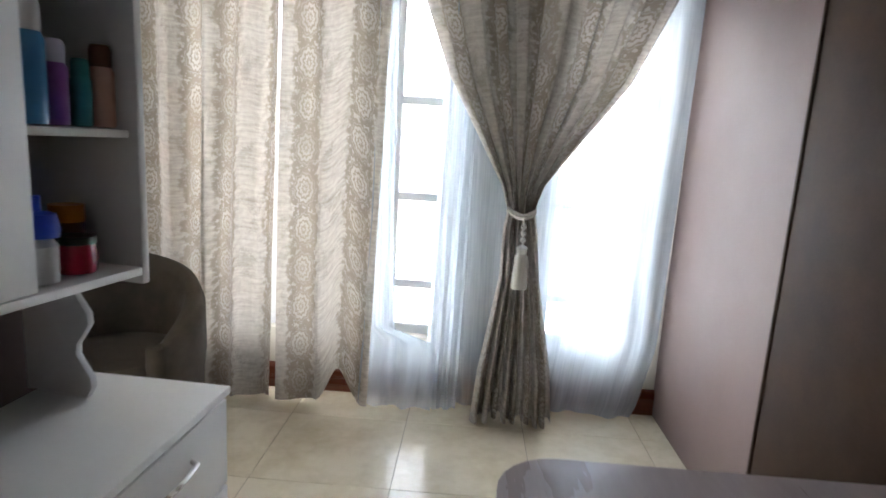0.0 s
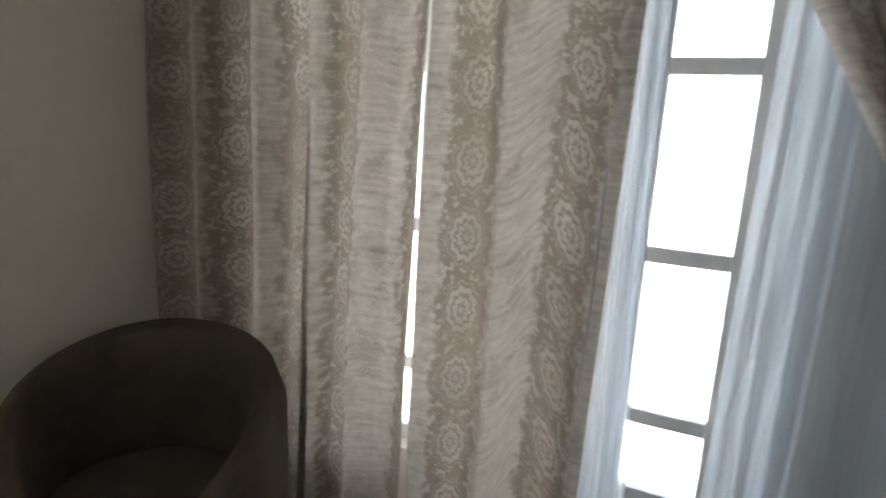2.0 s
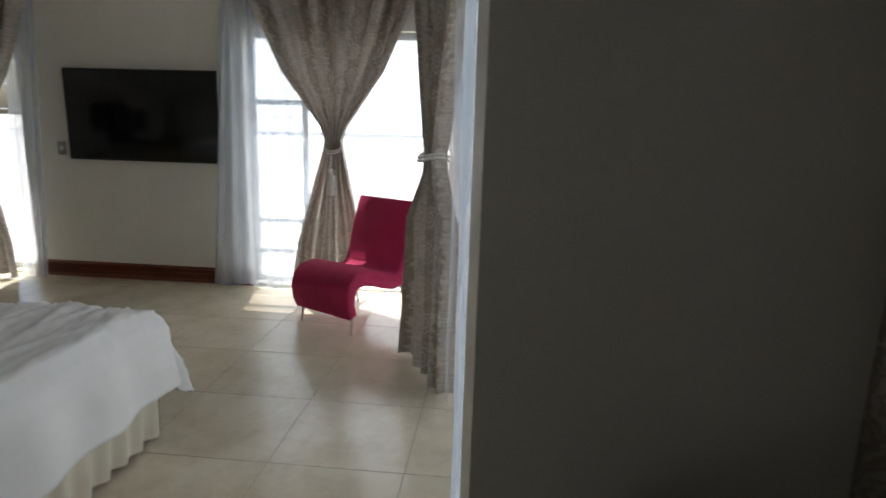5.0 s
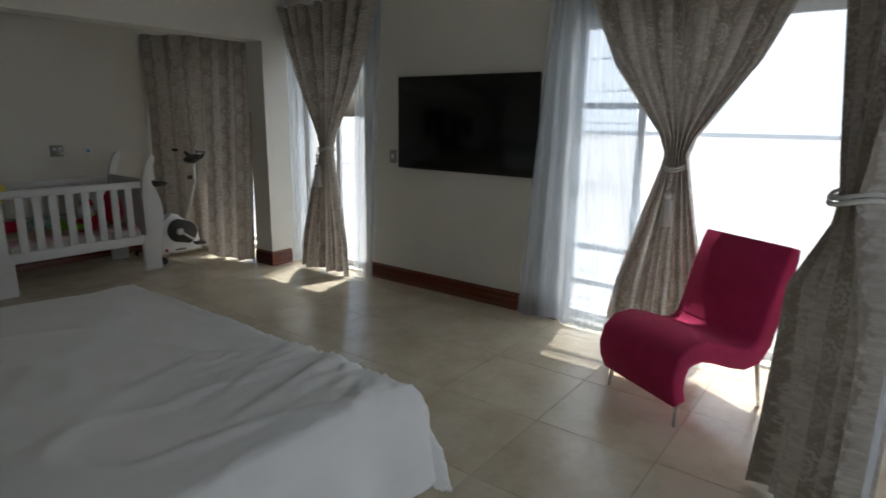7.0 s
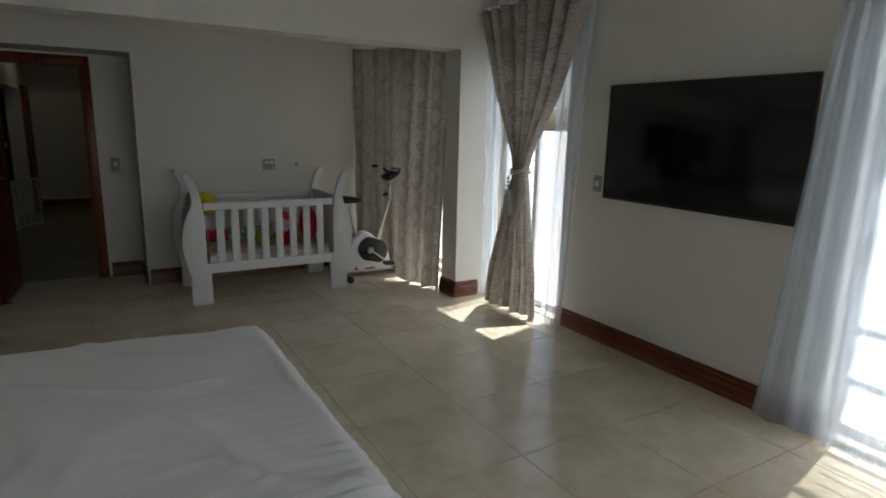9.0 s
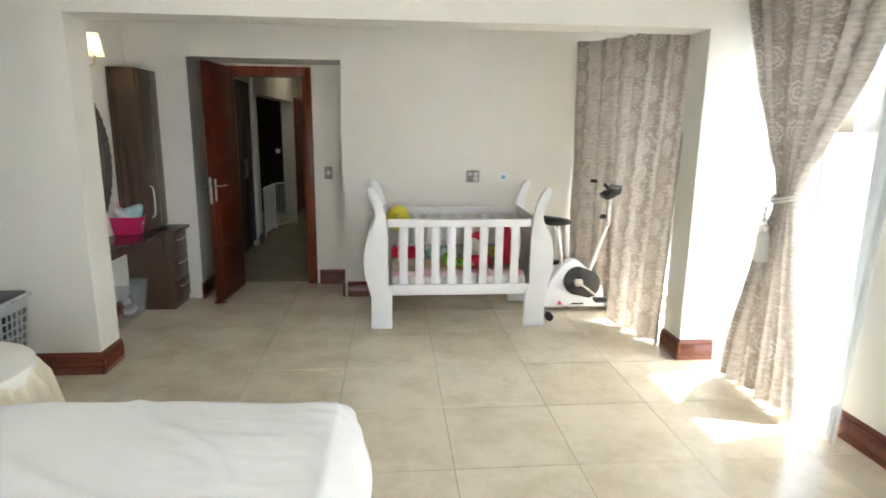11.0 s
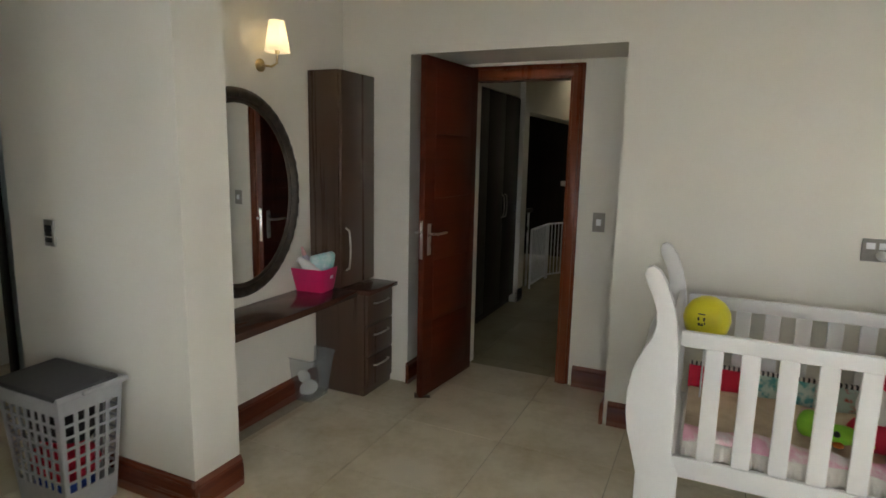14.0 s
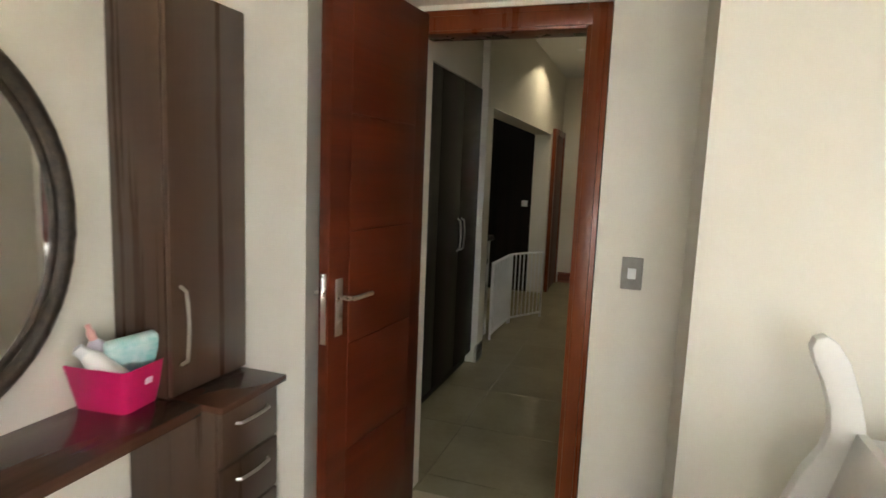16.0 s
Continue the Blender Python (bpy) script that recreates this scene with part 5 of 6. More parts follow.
PALE_BLUE = mottled("aqua_packet", (0.10, 0.52, 0.52), (0.80, 0.88, 0.86), 9.0, (0.3, 0.45), 0.05)
LILAC_PLASTIC = mottled("pale_lilac_bottle", (0.52, 0.48, 0.60), (0.62, 0.58, 0.70), 5.0, (0.25, 0.35), 0.0)
ROSE = mottled("rose_plastic", (0.70, 0.34, 0.34), (0.78, 0.44, 0.42), 5.0, (0.3, 0.4), 0.0)
pb = thing("storage_basket", "magenta plastic storage basket on the dressing top", "basket", Matrix.Translation((-0.615, -4.60, 0.68)) @ pose(0, 0, 0, 0, 0, 6))
part("tub", open_tub(0.092, 0.072, 0.116, 0.094, 0.140, 0.004), PINK_PLASTIC, pb)
part("label_plate", soft_box(-0.110, -0.028, 0.075, -0.104, 0.002, 0.095, 0.002), WHITE_WOOD, pb, "small pale label")


def bottle(name, label, m, profile, mat, cap, capm):
    ob = thing(name, label, "bottle", m, "toiletries")
    part("bottle", lathe(profile, 20), mat, ob)
    part("cap", lathe(cap, 16), capm, ob)
    return ob


bottle("lotion_bottle", "pale lilac lotion bottle with a rose cap in the basket", Matrix.Translation((-0.60, -4.60, 0.735)) @ pose(0, 0, 0, -14, 10, 0), [(0, 0), (0.028, 0.004), (0.030, 0.10), (0.024, 0.15), (0.012, 0.165)], LILAC_PLASTIC, [(0.013, 0.165), (0.013, 0.19), (0.008, 0.20), (0.008, 0.215), (0.0, 0.217)], ROSE)
bottle("lotion_bottle", "white lotion bottle leaning in the basket", Matrix.Translation((-0.665, -4.585, 0.765)) @ pose(0, 0, 0, -30, 38, 0) @ Matrix.Scale(1.2, 4), [(0, 0), (0.026, 0.004), (0.027, 0.09), (0.018, 0.115)], WHITE_WOOD, [(0.017, 0.115), (0.016, 0.14), (0.0, 0.145)], WHITE_METAL)
pk = thing("wipes_packet", "white and aqua packet of wipes standing in the basket", "packet", Matrix.Translation((-0.625, -4.645, 0.755)) @ pose(0, 0, 0, -18, 8, 60) @ Matrix.Scale(1.3, 4))
part("packet", soft_box(-0.07, -0.018, 0.0, 0.05, 0.018, 0.115, 0.012, 3), PALE_BLUE, pk)
wb = thing("waste_bin", "square clear plastic waste bin with crumpled bags", "waste bin", Matrix.Translation((-0.56, -4.585, 0)))
part("bin", open_tub(0.092, 0.092, 0.125, 0.125, 0.275, 0.003), CLEAR_PLASTIC, wb)
part("rim", tube([(x * 0.126, y * 0.126, 0.275) for x, y in ((1, 0.9), (0.9, 1), (-0.9, 1), (-1, 0.9), (-1, -0.9), (-0.9, -1), (0.9, -1), (1, -0.9))], 0.004, 6, True), CLEAR_PLASTIC, wb)
toy("crumpled_bags", "crumpled white plastic bags inside the bin", -0.56, -4.585, 0.006, [("bag", 0.062, (1.0, 1.0, 0.7), (0, 0, 0.045), WHITE_PLUSH, 21), ("bag", 0.045, (1.1, 0.8, 0.8), (0.02, 0.02, 0.12), WHITE_PLUSH, 23)], "rubbish")


# ---- door and frame ----
fr = thing("door_frame", "reddish mahogany door frame with moulded architrave", "door frame", kind="structure")
for x0, x1 in ((-1.972, -1.885), (-1.234, -1.145)):
    part("jamb", join(soft_box(x0, SOUTH - 0.60, 0, x1, SOUTH - 0.468, 2.075, 0.004), soft_box(x0 + 0.018, SOUTH - 0.468, 0, x1 - 0.018, SOUTH - 0.455, 2.055, 0.005)), FRAME_WOOD, fr)
part("head", join(soft_box(-1.884, SOUTH - 0.60, 1.985, -1.235, SOUTH - 0.468, 2.075, 0.004), soft_box(-1.955, SOUTH - 0.4665, 1.995, -1.16, SOUTH - 0.456, 2.05, 0.004)), FRAME_WOOD, fr)


def door_leaf():
    ob = thing("door_1", "open reddish mahogany door with grooved panels and a steel lever", "door", Matrix.Translation((-1.238, SOUTH - 0.45, 0)) @ pose(0, 0, 0, 0, 0, 84.5), kind="structure")
    W, T = 0.64, 0.04
    bm = soft_box(0, 0, 0.008, W, T, 2.055, 0.003)
    part("leaf", bm, DOOR_WOOD, ob)
    for face in (-0.003, T - 0.003):
        for i in range(5):
            z = 0.10 + i * 0.380
            part("panel", soft_box(0.09, face, z, W - 0.11, face + 0.006, z + 0.377, 0.0025), DOOR_WOOD, ob)
    for y, s in ((T, 1), (0, -1)):
        p = part("lock_plate", soft_box(W - 0.072, min(y, y + s * 0.005), 0.90, W - 0.035, max(y, y + s * 0.005), 1.09, 0.002), STEEL, ob, "brushed steel lock plate")
        part("lever", tube([(W - 0.053, y, 1.03), (W - 0.053, y + s * 0.05, 1.03), (W - 0.075, y + s * 0.058, 1.03), (W - 0.17, y + s * 0.056, 1.03)], 0.008, 10), STEEL, p)
        part("key_barrel", lathe([(0.009, 0), (0.009, 0.008), (0, 0.009)], 14, Matrix.Translation((W - 0.053, y, 0.945)) @ pose(0, 0, 0, -90 * s)), STEEL, p)
    part("edge_plate", soft_box(W - 0.001, 0.01, 0.88, W + 0.002, T - 0.01, 1.11, 0.001), STEEL, ob)
    for z in (0.25, 1.05, 1.75):
        part("hinge", tube([(0, 0.0, z - 0.05), (0, 0.0, z + 0.05)], 0.007, 8), BRASS, ob)
    st = thing("door_wedge", "small dark wooden wedge under the open door", "door wedge", Matrix.Translation((-1.24, -4.93, 0)) @ pose(0, 0, 0, 0, 0, 30))
    part("wedge", extrude_outline([(0, 0), (0.10, 0), (0.10, 0.025), (0, 0.004)], 0.035, None, 0.002), WALNUT, st)


door_leaf()

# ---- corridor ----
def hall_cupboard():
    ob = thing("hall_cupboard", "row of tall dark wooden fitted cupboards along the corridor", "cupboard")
    part("carcass", soft_box(-0.935, -7.44, 0.08, -0.51, -5.72, 2.06, 0.003), DARK_WOOD_AND_SHADE, ob)
    part("plinth", soft_box(-0.915, -7.44, 0.0, -0.51, -5.72, 0.08, 0.002), DARK_WOOD_AND_SHADE, ob)
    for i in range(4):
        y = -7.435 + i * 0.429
        d = part("door", soft_box(-0.958, y, 0.09, -0.936, y + 0.424, 2.05, 0.004), DARK_WOOD_AND_SHADE, ob)
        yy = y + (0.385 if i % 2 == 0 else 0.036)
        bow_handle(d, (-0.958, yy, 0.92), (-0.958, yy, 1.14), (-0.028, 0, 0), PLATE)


hall_cupboard()


def stair_gate(a, b, h=0.68):
    a, b = Vector((*a, 0)), Vector((*b, 0))
    ob = thing("stair_gate", "white metal child safety gate across the stair opening", "gate", group="safety gate panels")
    for z in (0.05, h):
        part("rail", tube([a + Vector((0, 0, z)), b + Vector((0, 0, z))], 0.011, 8), WHITE_METAL, ob)
    n = max(3, round((b - a).length / 0.055))
    for i in range(n + 1):
        p = a + (b - a) * i / n
        part("bar", tube([p + Vector((0, 0, 0.0 if i in (0, n) else 0.05)), p + Vector((0, 0, h))], 0.011 if i in (0, n) else 0.006, 6), WHITE_METAL, ob)


stair_gate((-0.935, -8.10), (-0.945, -8.74))
stair_gate((-0.955, -8.77), (-1.19, -9.17))
bn = thing("banister", "dark wooden stair banister with steel posts", "banister")
part("handrail", tube([(-0.72, -7.66, 0.88), (-0.86, -8.30, 0.88)], 0.028, 12), DARK_WOOD_AND_SHADE, bn)
for k in range(4):
    part("post", tube([(-0.73 - 0.04 * k, -7.70 - 0.18 * k, 0.0), (-0.73 - 0.04 * k, -7.70 - 0.18 * k, 0.87)], 0.012, 8), STEEL, bn)
fd = thing("door_2", "dark mahogany door at the far end of the corridor", "door", kind="structure")
part("leaf", soft_box(-1.035, -11.18, 0.01, -1.002, -10.56, 1.95, 0.004), DOOR_WOOD, fd)
for y0, y1 in ((-11.26, -11.19), (-10.55, -10.48)):
    part("jamb", soft_box(-1.05, y0, 0, -1.001, y1, 2.02, 0.004), FRAME_WOOD, fd)
part("head", soft_box(-1.05, -11.19, 1.955, -1.001, -10.55, 2.02, 0.004), FRAME_WOOD, fd)
wall_plate("light_switch", Matrix.Translation((-0.72, -10.398, 1.10)) @ pose(0, 0, 0, 0, 0, 180), 0.075, 0.075, "white square switch plate on the dark stair wall", [(0, 0, 0.03, 0.03)], WHITE_METAL)
dl = thing("downlight", "small lit white recessed ceiling downlight in the corridor", "downlight", Matrix.Translation((-1.40, -9.55, TOP)))
part("ring", lathe([(0.045, -0.001), (0.055, -0.006), (0.045, -0.012), (0.036, -0.004)], 24), WHITE_METAL, dl)
lit = material("lit_downlight", (1, 1, 1), 0.5)
bsdf(lit).inputs["Emission Color"].default_value = (1.0, 0.93, 0.8, 1)
bsdf(lit).inputs["Emission Strength"].default_value = 12.0
part("lens", lathe([(0.0, -0.0035), (0.036, -0.003)], 20), lit, dl)
data = bpy.data.lights.new("downlight_light", "SPOT")
data.energy, data.color, data.spot_size, data.shadow_soft_size = 1.5, (1.0, 0.87, 0.62), radians(140), 0.04
sp = new("downlight_light", data)
sp.location = (-1.40, -9.55, TOP - 0.03)

# ---- bathroom glimpse ----
bd = thing("sliding_door", "frosted glass bathroom door with etched flowers and dark frame", "door", kind="structure")
gx0, gx1, gy = 0.26, 0.86, -3.72
for x0, x1 in ((gx0 - 0.03, gx0 + 0.02), (gx1 - 0.02, gx1 + 0.05)):
    part("stile", soft_box(x0, gy - 0.02, 0.0, x1, gy + 0.02, 2.07, 0.003), DARK_WOOD_AND_SHADE, bd)
part("top_rail", soft_box(gx0 + 0.02, gy - 0.02, 1.98, gx1 - 0.02, gy + 0.02, 2.07, 0.003), DARK_WOOD_AND_SHADE, bd)
part("bottom_rail", soft_box(gx0 + 0.02, gy - 0.02, 0.0, gx1 - 0.02, gy + 0.02, 0.16, 0.003), DARK_WOOD_AND_SHADE, bd)
part("glass", soft_box(gx0 + 0.02, gy - 0.004, 0.16, gx1 - 0.02, gy + 0.004, 1.98, 0.001), FROSTED, bd, "pale frosted glass")
part("etched_stem", tube([(0.62, gy + 0.008, 0.45), (0.66, gy + 0.008, 0.75), (0.60, gy + 0.008, 1.0), (0.55, gy + 0.008, 1.2), (0.62, gy + 0.008, 1.42)], 0.006, 6), DARK_WOOD_AND_SHADE, bd)
for x, z, a in ((0.67, 0.62, 40), (0.60, 0.82, -50), (0.66, 0.95, 60), (0.53, 1.12, -30), (0.60, 1.26, 50), (0.63, 1.44, 10), (0.56, 1.38, -40), (0.42, 1.86, 30), (0.78, 1.85, -30), (0.45, 0.26, 40), (0.74, 0.30, -20)):
    part("etched_leaf", lathe([(0, -0.05), (0.011, -0.025), (0.014, 0), (0.009, 0.03), (0, 0.05)], 8, Matrix.Translation((x, gy + 0.006, z)) @ pose(0, 0, 0, 0, a, 0), (1, 0.25)), DARK_WOOD_AND_SHADE, bd)
hd = thing("opening_frame", "dark wooden head and lining of the bathroom opening", "door frame", kind="structure")
part("head", soft_box(0.225, -3.655, 2.03, 1.245, -3.415, 2.088, 0.003), DARK_WOOD_AND_SHADE, hd)
pl = thing("pendant_lamp", "round beaded glass pendant lamp in the bathroom", "lamp", Matrix.Translation((1.40, -3.86, 1.98)))
part("globe", lathe([(0, -0.11), (0.05, -0.10), (0.095, -0.055), (0.11, 0), (0.095, 0.055), (0.05, 0.10), (0.02, 0.11)], 28), FROSTED, pl)
for k in range(9):
    zz = -0.09 + k * 0.0225
    rr = math.sqrt(max(0.0004, 0.0124 - zz * zz))
    part("bead_ring", tube([(rr * math.cos(a), rr * math.sin(a), zz) for a in [i * math.tau / 20 for i in range(20)]], 0.004, 5, True), BRASS, pl)
part("cord", tube([(0, 0, 0.11), (0, 0, TOP - 1.98)], 0.004, 6), BLACK, pl)
data = bpy.data.lights.new("pendant_light", "POINT")
data.energy, data.color, data.shadow_soft_size = 0.12, (1.0, 0.88, 0.66), 0.05
new("pendant_light", data).location = (1.40, -3.86, 1.80)
ck = thing("bathroom_cabinet", "tall dark bathroom cabinet against the far wall", "cabinet")
part("body", soft_box(-0.25, -5.28, 0.0, 1.58, -4.95, 2.3, 0.004), DARK_WOOD_AND_SHADE, ck)
for k in range(3):
    part("door", soft_box(-0.245 + k * 0.608, -4.949, 0.05, 0.355 + k * 0.608, -4.93, 2.28, 0.004), DARK_WOOD_AND_SHADE, ck)

sk2 = thing("bathroom_cupboard", "tall dark wooden cupboard along the bathroom side wall", "cabinet")
part("body", soft_box(1.25, -4.90, 0.0, 1.59, -4.36, 2.3, 0.004), DARK_WOOD_AND_SHADE, sk2)
part("door", soft_box(1.23, -4.895, 0.05, 1.249, -4.365, 2.28, 0.004), DARK_WOOD_AND_SHADE, sk2)


# ---- dressing nook things ----
def armchair():
    ob = thing("tub_chair", "dark brown fabric tub chair standing before the curtains", "chair", NOOK @ Matrix.Translation((-0.56, 2.24, 0)) @ pose(0, 0, 0, 0, 0, 32))
    # the open side looks along -y
    R, H = 0.335, 0.79

    def wall(s, t):
        a = radians(-62 + 304 * s)
        hgt = 0.50 + (H - 0.50) * math.sin(max(0, min(1, (s - 0.02) / 0.96)) * math.pi) ** 0.8
        prof = [(0.0, 0.05), (0.0, 0.25), (0.012, 0.6), (0.0, 0.9), (-0.025, 0.985), (-0.055, 1.0), (-0.085, 0.97), (-0.10, 0.85), (-0.11, 0.6), (-0.10, 0.35)]
        i = t * (len(prof) - 1)
        k = min(int(i), len(prof) - 2)
        q = i - k
        d = prof[k][0] * (1 - q) + prof[k + 1][0] * q
        z = prof[k][1] * (1 - q) + prof[k + 1][1] * q
        r = R + d + 0.03 * z
        return (r * math.cos(a), r * math.sin(a) * 1.0, z * hgt)
    part("shell", sheet(wall, 72, 27), BROWN_FABRIC, ob, smooth=180)
    for s in (0, 1):
        a = radians(-62 + 304 * s)
        part("arm_front", tube([((R - 0.04) * math.cos(a), (R - 0.04) * math.sin(a), 0.05), ((R - 0.03) * math.cos(a), (R - 0.03) * math.sin(a), 0.30), ((R - 0.035) * math.cos(a), (R - 0.035) * math.sin(a), 0.485)], [0.052, 0.054, 0.045], 16), BROWN_FABRIC, ob)
    part("seat", lathe([(0, 0.05), (0.275, 0.05), (0.28, 0.30), (0.275, 0.37), (0.25, 0.405), (0.2, 0.415), (0, 0.42)], 40, Matrix.Translation((0, -0.03, 0))), BROWN_FABRIC, ob, "round seat cushion")
    for a in (45, 135, 225, 315):
        part("foot", lathe([(0.018, 0), (0.022, 0.05)], 12, Matrix.Translation((0.25 * math.cos(radians(a)), 0.25 * math.sin(radians(a)), 0))), BLACK, ob)


armchair()


TILTED = Matrix.Translation((0.205, 1.205, 0)) @ pose(0, 0, 0, 0, 0, 7) @ Matrix.Translation((-0.205, -1.205, 0))


def chest():
    ob = thing("chest_of_drawers", "white lacquered chest of drawers with steel handles", "drawers", TILTED)
    x0, x1, y0, y1, h = -0.21, 0.205, -0.45, 1.205, 0.78
    part("body", soft_box(x0, y0 + 0.01, 0.0, x1 - 0.022, y1 - 0.012, h - 0.02, 0.003), WHITE_WOOD, ob)
    part("top", soft_box(x0, y0, h - 0.02, x1, y1, h, 0.003), WHITE_WOOD, ob)
    for col in range(3):
        a = y0 + 0.015 + col * 0.545
        for r in range(3):
            z = 0.07 + r * 0.23
            d = part("drawer_front", soft_box(x1 - 0.021, a, z, x1 - 0.003, a + 0.535, z + 0.222, 0.003), WHITE_WOOD, ob)
            bow_handle(d, (x1 - 0.003, a + 0.17, z + 0.15), (x1 - 0.003, a + 0.37, z + 0.15), (0.026, 0, 0))


chest()


def shelf_unit():
    ob = thing("shelf_unit", "white wall shelf unit with an open bay of toiletries", "shelf", Matrix())
    x0, x1, z0, z1 = -0.21, 0.11, 1.085, 2.30
    part("side_panel", soft_box(x0, 1.035, z0 - 0.02, x1, 1.055, z1, 0.003), WHITE_WOOD, ob)
    part("side_panel", soft_box(x0, 0.775, z0, x1 - 0.02, 0.793, z1, 0.003), WHITE_WOOD, ob)
    part("side_panel", soft_box(x0, -0.45, z0, x1 - 0.02, -0.432, z1, 0.003), WHITE_WOOD, ob)
    part("back_panel", soft_box(x0, 0.793, z0 + 0.02, x0 + 0.012, 1.035, z1, 0.002), WHITE_WOOD, ob)
    part("bottom", soft_box(x0, -0.432, z0, x1, 1.035, z0 + 0.018, 0.003), WHITE_WOOD, ob)
    part("shelf_board", soft_box(x0 + 0.012, 0.793, 1.37, x1 - 0.02, 1.035, 1.386, 0.003), WHITE_WOOD, ob)
    part("shelf_board", soft_box(x0 + 0.012, 0.793, 1.68, x1 - 0.02, 1.035, 1.696, 0.003), WHITE_WOOD, ob)
    for a, b in ((-0.43, 0.17), (0.174, 0.79)):
        d = part("door", soft_box(x1 - 0.018, a, z0 + 0.02, x1, b, z1, 0.003), WHITE_WOOD, ob)
    def scallop(z):
        return 0.02 * math.sin((z - 0.78) * 42)
    pts = [(-0.21, 0.782), (-0.05 + scallop(0.782), 0.782)] + [(-0.05 + scallop(0.782 + 0.3 * k / 12), 0.782 + 0.3 * k / 12) for k in range(1, 13)] + [(-0.21, 1.083)]
    part("support_panel", extrude_outline(pts, 0.018, Matrix.Translation((0, 1.03, 0)), 0.003), WHITE_WOOD, ob, "scalloped white support panel")


shelf_unit()
BLUE_LIQ = clear("blue_liquid_plastic", (0.10, 0.38, 0.72), 0.2, 0.35)
PURPLE_LIQ = mottled("purple_plastic", (0.22, 0.05, 0.30), (0.34, 0.12, 0.42), 6.0, (0.3, 0.4), 0.0)
TEAL_LIQ = mottled("teal_plastic", (0.02, 0.22, 0.26), (0.05, 0.34, 0.36), 6.0, (0.3, 0.4), 0.0)
PEACH = mottled("peach_plastic", (0.62, 0.36, 0.27), (0.72, 0.46, 0.36), 6.0, (0.3, 0.4), 0.0)
ORANGE = mottled("orange_plastic", (0.66, 0.22, 0.01), (0.80, 0.34, 0.02), 6.0, (0.3, 0.4), 0.0)
BRIGHT_BLUE = mottled("bright_blue_plastic", (0.01, 0.05, 0.50), (0.02, 0.09, 0.66), 6.0, (0.3, 0.4), 0.0)
DARK_BROWN = mottled("brown_plastic", (0.09, 0.03, 0.015), (0.14, 0.05, 0.025), 6.0, (0.3, 0.4), 0.0)
for x, y, h, r, mat, cm2, lab in ((0.0, 0.835, 0.20, 0.031, BLUE_LIQ, WHITE_WOOD, "tall blue body spray bottle with white cap"), (-0.02, 0.905, 0.145, 0.027, PURPLE_LIQ, LILAC_PLASTIC, "purple lotion bottle with lilac cap"), (-0.01, 0.958, 0.12, 0.019, TEAL_LIQ, TEAL_LIQ, "slim teal roll-on bottle"), (-0.005, 1.003, 0.15, 0.024, PEACH, DARK_BROWN, "peach lotion bottle with brown cap")):
    bottle("toiletry_bottle", lab + " on the shelf", Matrix.Translation((x + 0.055, y + 0.008, 1.387)), [(0, 0), (r * 0.95, 0.002), (r, 0.01), (r, h * 0.72), (r * 0.82, h * 0.78)], mat, [(r * 0.84, h * 0.78), (r * 0.84, h * 1.0), (r * 0.7, h * 1.06), (0, h * 1.07)], cm2)
bottle("toiletry_bottle", "white pump bottle with a bright blue collar on the shelf", Matrix.Translation((0.055, 0.845, 1.104)), [(0, 0), (0.030, 0.003), (0.031, 0.07), (0.02, 0.085)], WHITE_WOOD, [(0.034, 0.086), (0.036, 0.10), (0.03, 0.128), (0.008, 0.134), (0.007, 0.16), (0, 0.162)], BRIGHT_BLUE)
bottle("toiletry_jar", "squat red glass jar on the shelf", Matrix.Translation((0.045, 0.935, 1.104)), [(0, 0), (0.033, 0.003), (0.038, 0.03), (0.034, 0.06)], mottled("dark_red_glass", (0.25, 0.004, 0.02), (0.4, 0.01, 0.04), 5.0, (0.1, 0.2), 0.0), [(0.036, 0.06), (0.036, 0.075), (0, 0.078)], BLACK)
bottle("toiletry_jar", "orange tub on the shelf", Matrix.Translation((-0.06, 0.86, 1.104)), [(0, 0), (0.036, 0.003), (0.036, 0.10)], ORANGE, [(0.037, 0.10), (0.037, 0.125), (0, 0.128)], ORANGE)
bottle("toiletry_jar", "brown cosmetics tub on the shelf", Matrix.Translation((-0.03, 0.99, 1.104)), [(0, 0), (0.032, 0.003), (0.032, 0.09)], DARK_BROWN, [(0.033, 0.09), (0.033, 0.125), (0, 0.128)], ORANGE)
# desk and wardrobe on the other side of the nook
DESK_WOOD = mottled("mauve_brown_laminate", (0.27, 0.22, 0.22), (0.36, 0.30, 0.30), 5.0, (0.22, 0.35), 0.03, 70.0, (1, 0.15, 1))
dk = thing("desk", "mauve-brown desk with a rounded corner beside the wall", "desk", NOOK)
pts = [(2.02, -0.5), (2.02, 1.035), (1.20, 1.035)] + [(1.20 - 0.14 * math.sin(radians(a)), 0.895 + 0.14 * math.cos(radians(a))) for a in range(15, 91, 15)] + [(1.06, -0.5)]
bm = bmesh.new()
lo, hi = [bm.verts.new((x, y, 0.695)) for x, y in pts], [bm.verts.new((x, y, 0.72)) for x, y in pts]
bm.faces.new(hi)
bm.faces.new(lo[::-1])
for i in range(len(pts)):
    bm.faces.new((lo[i], lo[(i + 1) % len(pts)], hi[(i + 1) % len(pts)], hi[i]))
bmesh.ops.recalc_face_normals(bm, faces=bm.faces[:])
part("desktop", bm, DESK_WOOD, dk)
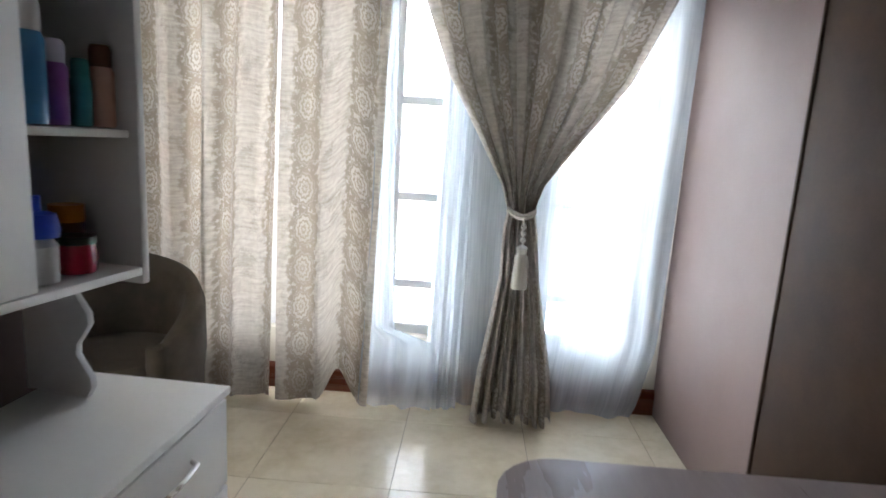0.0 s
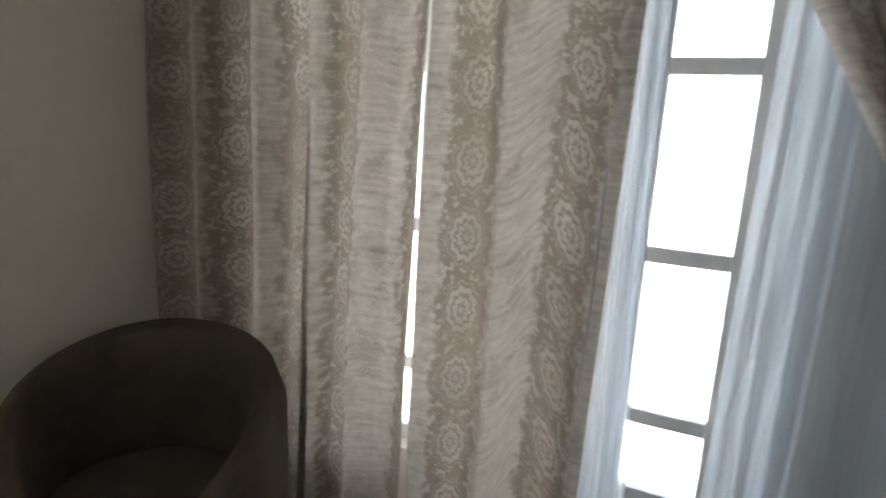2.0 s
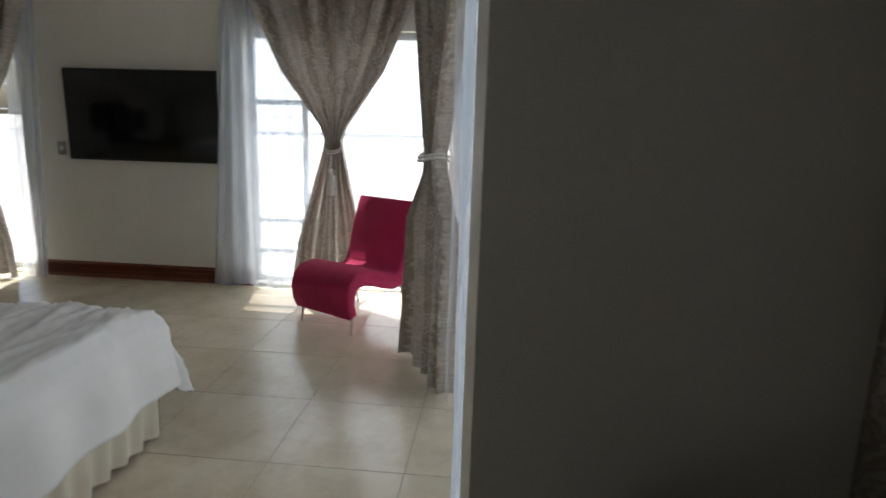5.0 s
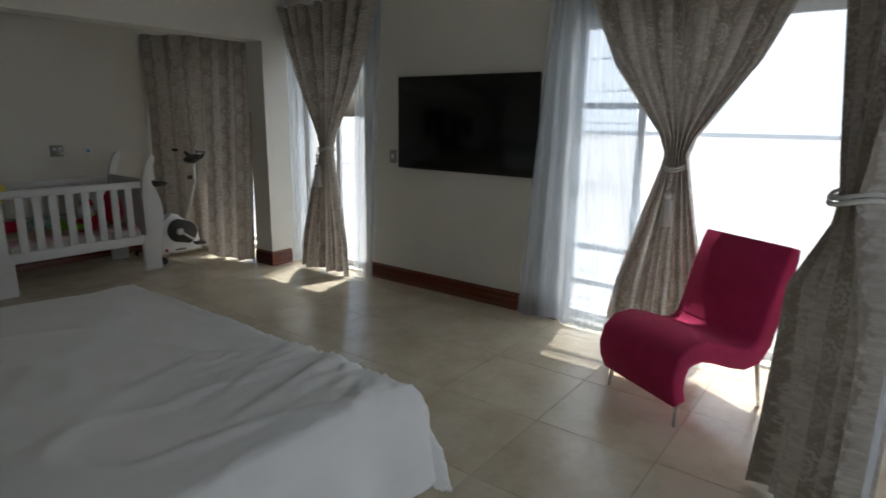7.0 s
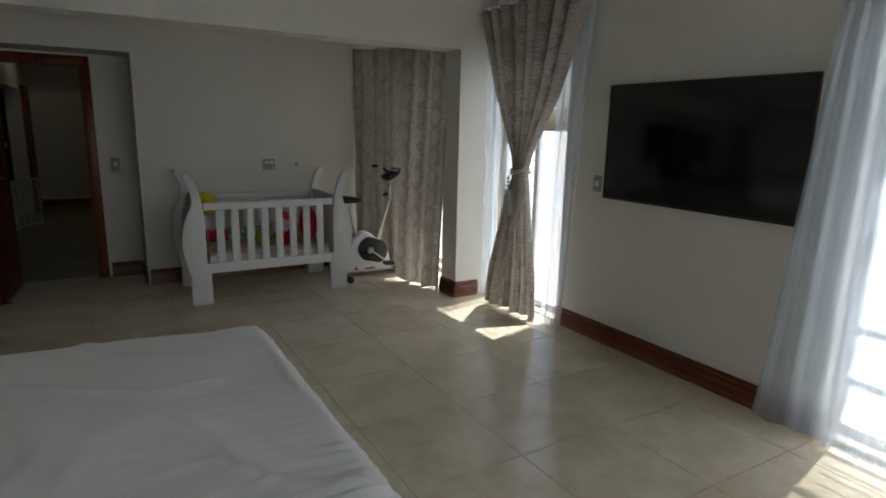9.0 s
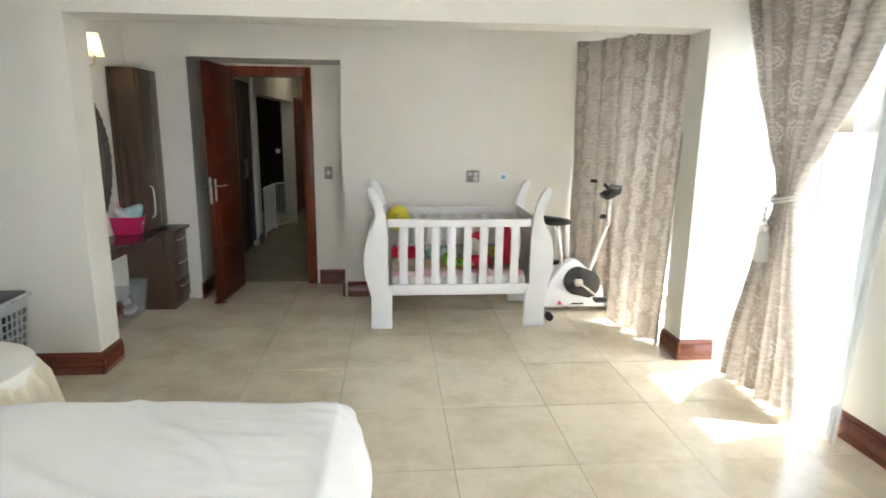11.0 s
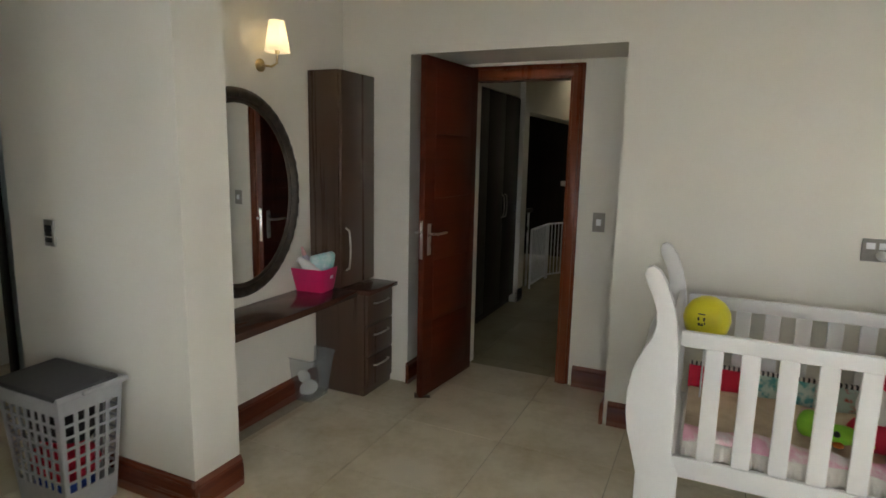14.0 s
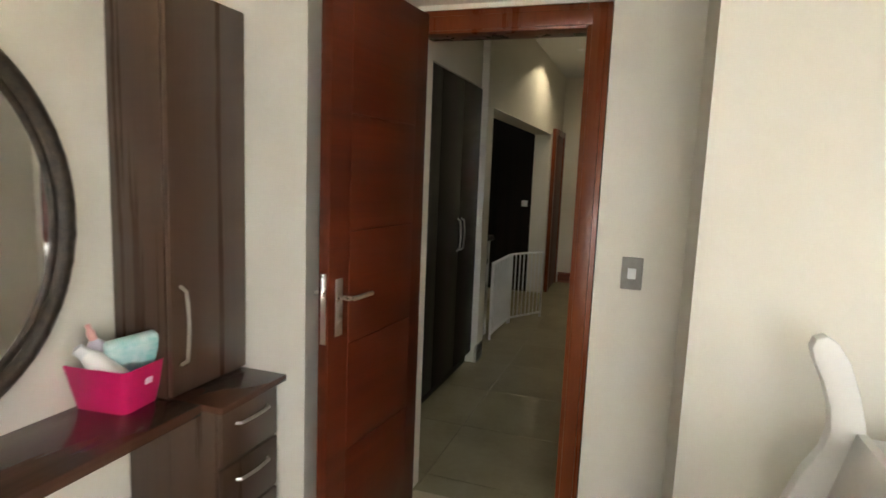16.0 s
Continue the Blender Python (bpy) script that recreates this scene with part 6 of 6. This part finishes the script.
for x, y in ((1.12, -0.44), (1.97, -0.44), (1.97, 0.98), (1.24, 0.94)):
    part("leg", soft_box(x - 0.025, y - 0.025, 0, x + 0.025, y + 0.025, 0.694, 0.004), DESK_WOOD, dk)
wd = thing("wardrobe", "dark brown fitted wardrobe beside the mauve wall", "wardrobe", NOOK)
part("body", soft_box(2.010, 1.04, 0.0, 2.028, 1.755, 2.45, 0.003), DARK_BROWN_WOOD, wd)
part("edge_trim", soft_box(2.006, 1.756, 0.0, 2.028, 1.772, 2.45, 0.003), DARK_BROWN_WOOD, wd)
part("body", soft_box(2.010, -1.0, 0.725, 2.028, 1.038, 2.45, 0.003), DARK_BROWN_WOOD, wd)


# ---- floor tiles ----
def clip(poly, n, c):
    out = []
    for p, q in zip(poly, poly[1:] + poly[:1]):
        a, b = p[0] * n[0] + p[1] * n[1] - c, q[0] * n[0] + q[1] * n[1] - c
        if a <= 0:
            out.append(p)
        if a * b < 0:
            k = a / (a - b)
            out.append((p[0] + (q[0] - p[0]) * k, p[1] + (q[1] - p[1]) * k))
    return out


def area_of(poly):
    return abs(sum(p[0] * q[1] - q[0] * p[1] for p, q in zip(poly, poly[1:] + poly[:1]))) / 2


def prism(poly, z0, z1):
    bm = bmesh.new()
    lo, hi = [bm.verts.new((x, y, z0)) for x, y in poly], [bm.verts.new((x, y, z1)) for x, y in poly]
    bm.faces.new(hi)
    n = len(poly)
    for i in range(n):
        bm.faces.new((lo[i], lo[(i + 1) % n], hi[(i + 1) % n], hi[i]))
    return bm


GAP, TILE_DEEP = 0.0019, 0.009
SHARED = {}


def lay_tiles(parent, region, origin, pitch, angle, mat):
    """Square tiles inside a convex region (counter-clockwise); whole tiles share one mesh."""
    turn = Matrix.Rotation(radians(angle), 2)
    back = turn.transposed()
    local = [tuple(back @ (Vector(p) - Vector(origin))) for p in region]
    i0, i1 = math.floor(min(p[0] for p in local) / pitch[0]), math.ceil(max(p[0] for p in local) / pitch[0])
    j0, j1 = math.floor(min(p[1] for p in local) / pitch[1]), math.ceil(max(p[1] for p in local) / pitch[1])
    hx, hy = pitch[0] / 2 - GAP, pitch[1] / 2 - GAP
    for i in range(i0, i1):
        for j in range(j0, j1):
            cx, cy = (i + 0.5) * pitch[0], (j + 0.5) * pitch[1]
            square = [(cx - hx, cy - hy), (cx + hx, cy - hy), (cx + hx, cy + hy), (cx - hx, cy + hy)]
            poly = square
            for p, q in zip(local, local[1:] + local[:1]):
                n = (q[1] - p[1], p[0] - q[0])
                poly = clip(poly, n, p[0] * n[0] + p[1] * n[1])
                if len(poly) < 3:
                    break
            if len(poly) < 3 or area_of(poly) < 0.002:
                continue
            rel = [(x - cx, y - cy) for x, y in poly]
            whole = area_of(poly) > 4 * hx * hy * 0.999
            key = (mat.name, pitch) if whole else None
            if key and key in SHARED:
                me = SHARED[key]
            else:
                bm = prism(rel, -TILE_DEEP, 0)
                me = bpy.data.meshes.new("floor_tile")
                bm.normal_update()
                bm.to_mesh(me)
                bm.free()
                me.materials.append(mat)
                if key:
                    SHARED[key] = me
            ob = new("floor_tile", me)
            ob.parent = parent
            place = turn @ Vector((cx, cy)) + Vector(origin)
            ob.matrix_local = pose(place.x, place.y, 0, 0, 0, angle)


bm = bmesh.new()
box(bm, WEST - 0.25, SOUTH - 0.62, -0.10, 1.8, NORTH + 0.22, -0.003)
floor = structure("floor", bm, GROUT, "large square cream porcelain floor tiles with thin dark joints")
bm = bmesh.new()
box(bm, -1.7, NORTH + 0.22, -0.10, 2.9, 3.8, -0.004)
box(bm, 1.8, -2.0, -0.10, 2.9, NORTH + 0.22, -0.004)
floor_nook = structure("floor_nook", bm, GROUT, "large square cream porcelain floor tiles of the dressing nook")
bm = bmesh.new()
box(bm, -2.35, -11.5, -0.10, 1.2, SOUTH - 0.62, -0.004)
floor_hall = structure("floor_corridor", bm, GROUT, "polished greenish cream corridor tiles reflecting the gate")
O, P2 = (-3.0, -3.39), (0.585, 0.591)
line_y = lambda x: 1.64 + (x + 1.305) * (1.18 - 1.64) / (-0.24 + 1.305)
lay_tiles(floor, [(WEST, SOUTH), (-0.62, SOUTH), (-0.62, line_y(-0.62)), (CORNER.x, CORNER.y), (WEST, NORTH)], O, P2, 0, TILE)
lay_tiles(floor, [(-0.62, 1.18), (-0.24, 1.18), (-0.62, line_y(-0.62))], O, P2, 0, TILE)
lay_tiles(floor, [(-0.62, -3.66), (1.6, -3.66), (1.6, -2.5), (-0.62, -2.5)], O, P2, 0, TILE)
lay_tiles(floor, [(-0.30, -5.3), (1.6, -5.3), (1.6, -3.66), (-0.30, -3.66)], O, P2, 0, TILE)
lay_tiles(floor, [(-2.285, SOUTH - 0.55), (-1.01, SOUTH - 0.55), (-1.01, SOUTH), (-2.285, SOUTH)], O, P2, 0, TILE)
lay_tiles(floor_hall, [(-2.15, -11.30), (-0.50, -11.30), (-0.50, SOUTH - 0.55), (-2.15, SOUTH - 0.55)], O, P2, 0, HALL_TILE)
nk = lambda u, v: tuple((NOOK @ Vector((u, v, 0))).xy)
ON = nk(0.72, 2.55)
lay_tiles(floor_nook, [(CORNER.x, CORNER.y), (-0.24, 1.18), (2.3, 0.083), nk(2.03, vb), nk(-1.0, vb)], ON, (0.585, 0.585), 10, TILE)
lay_tiles(floor_nook, [(-0.215, -1.0), (2.18, -1.0), (2.3, 0.083), (-0.215, 1.169)], ON, (0.585, 0.585), 10, TILE)
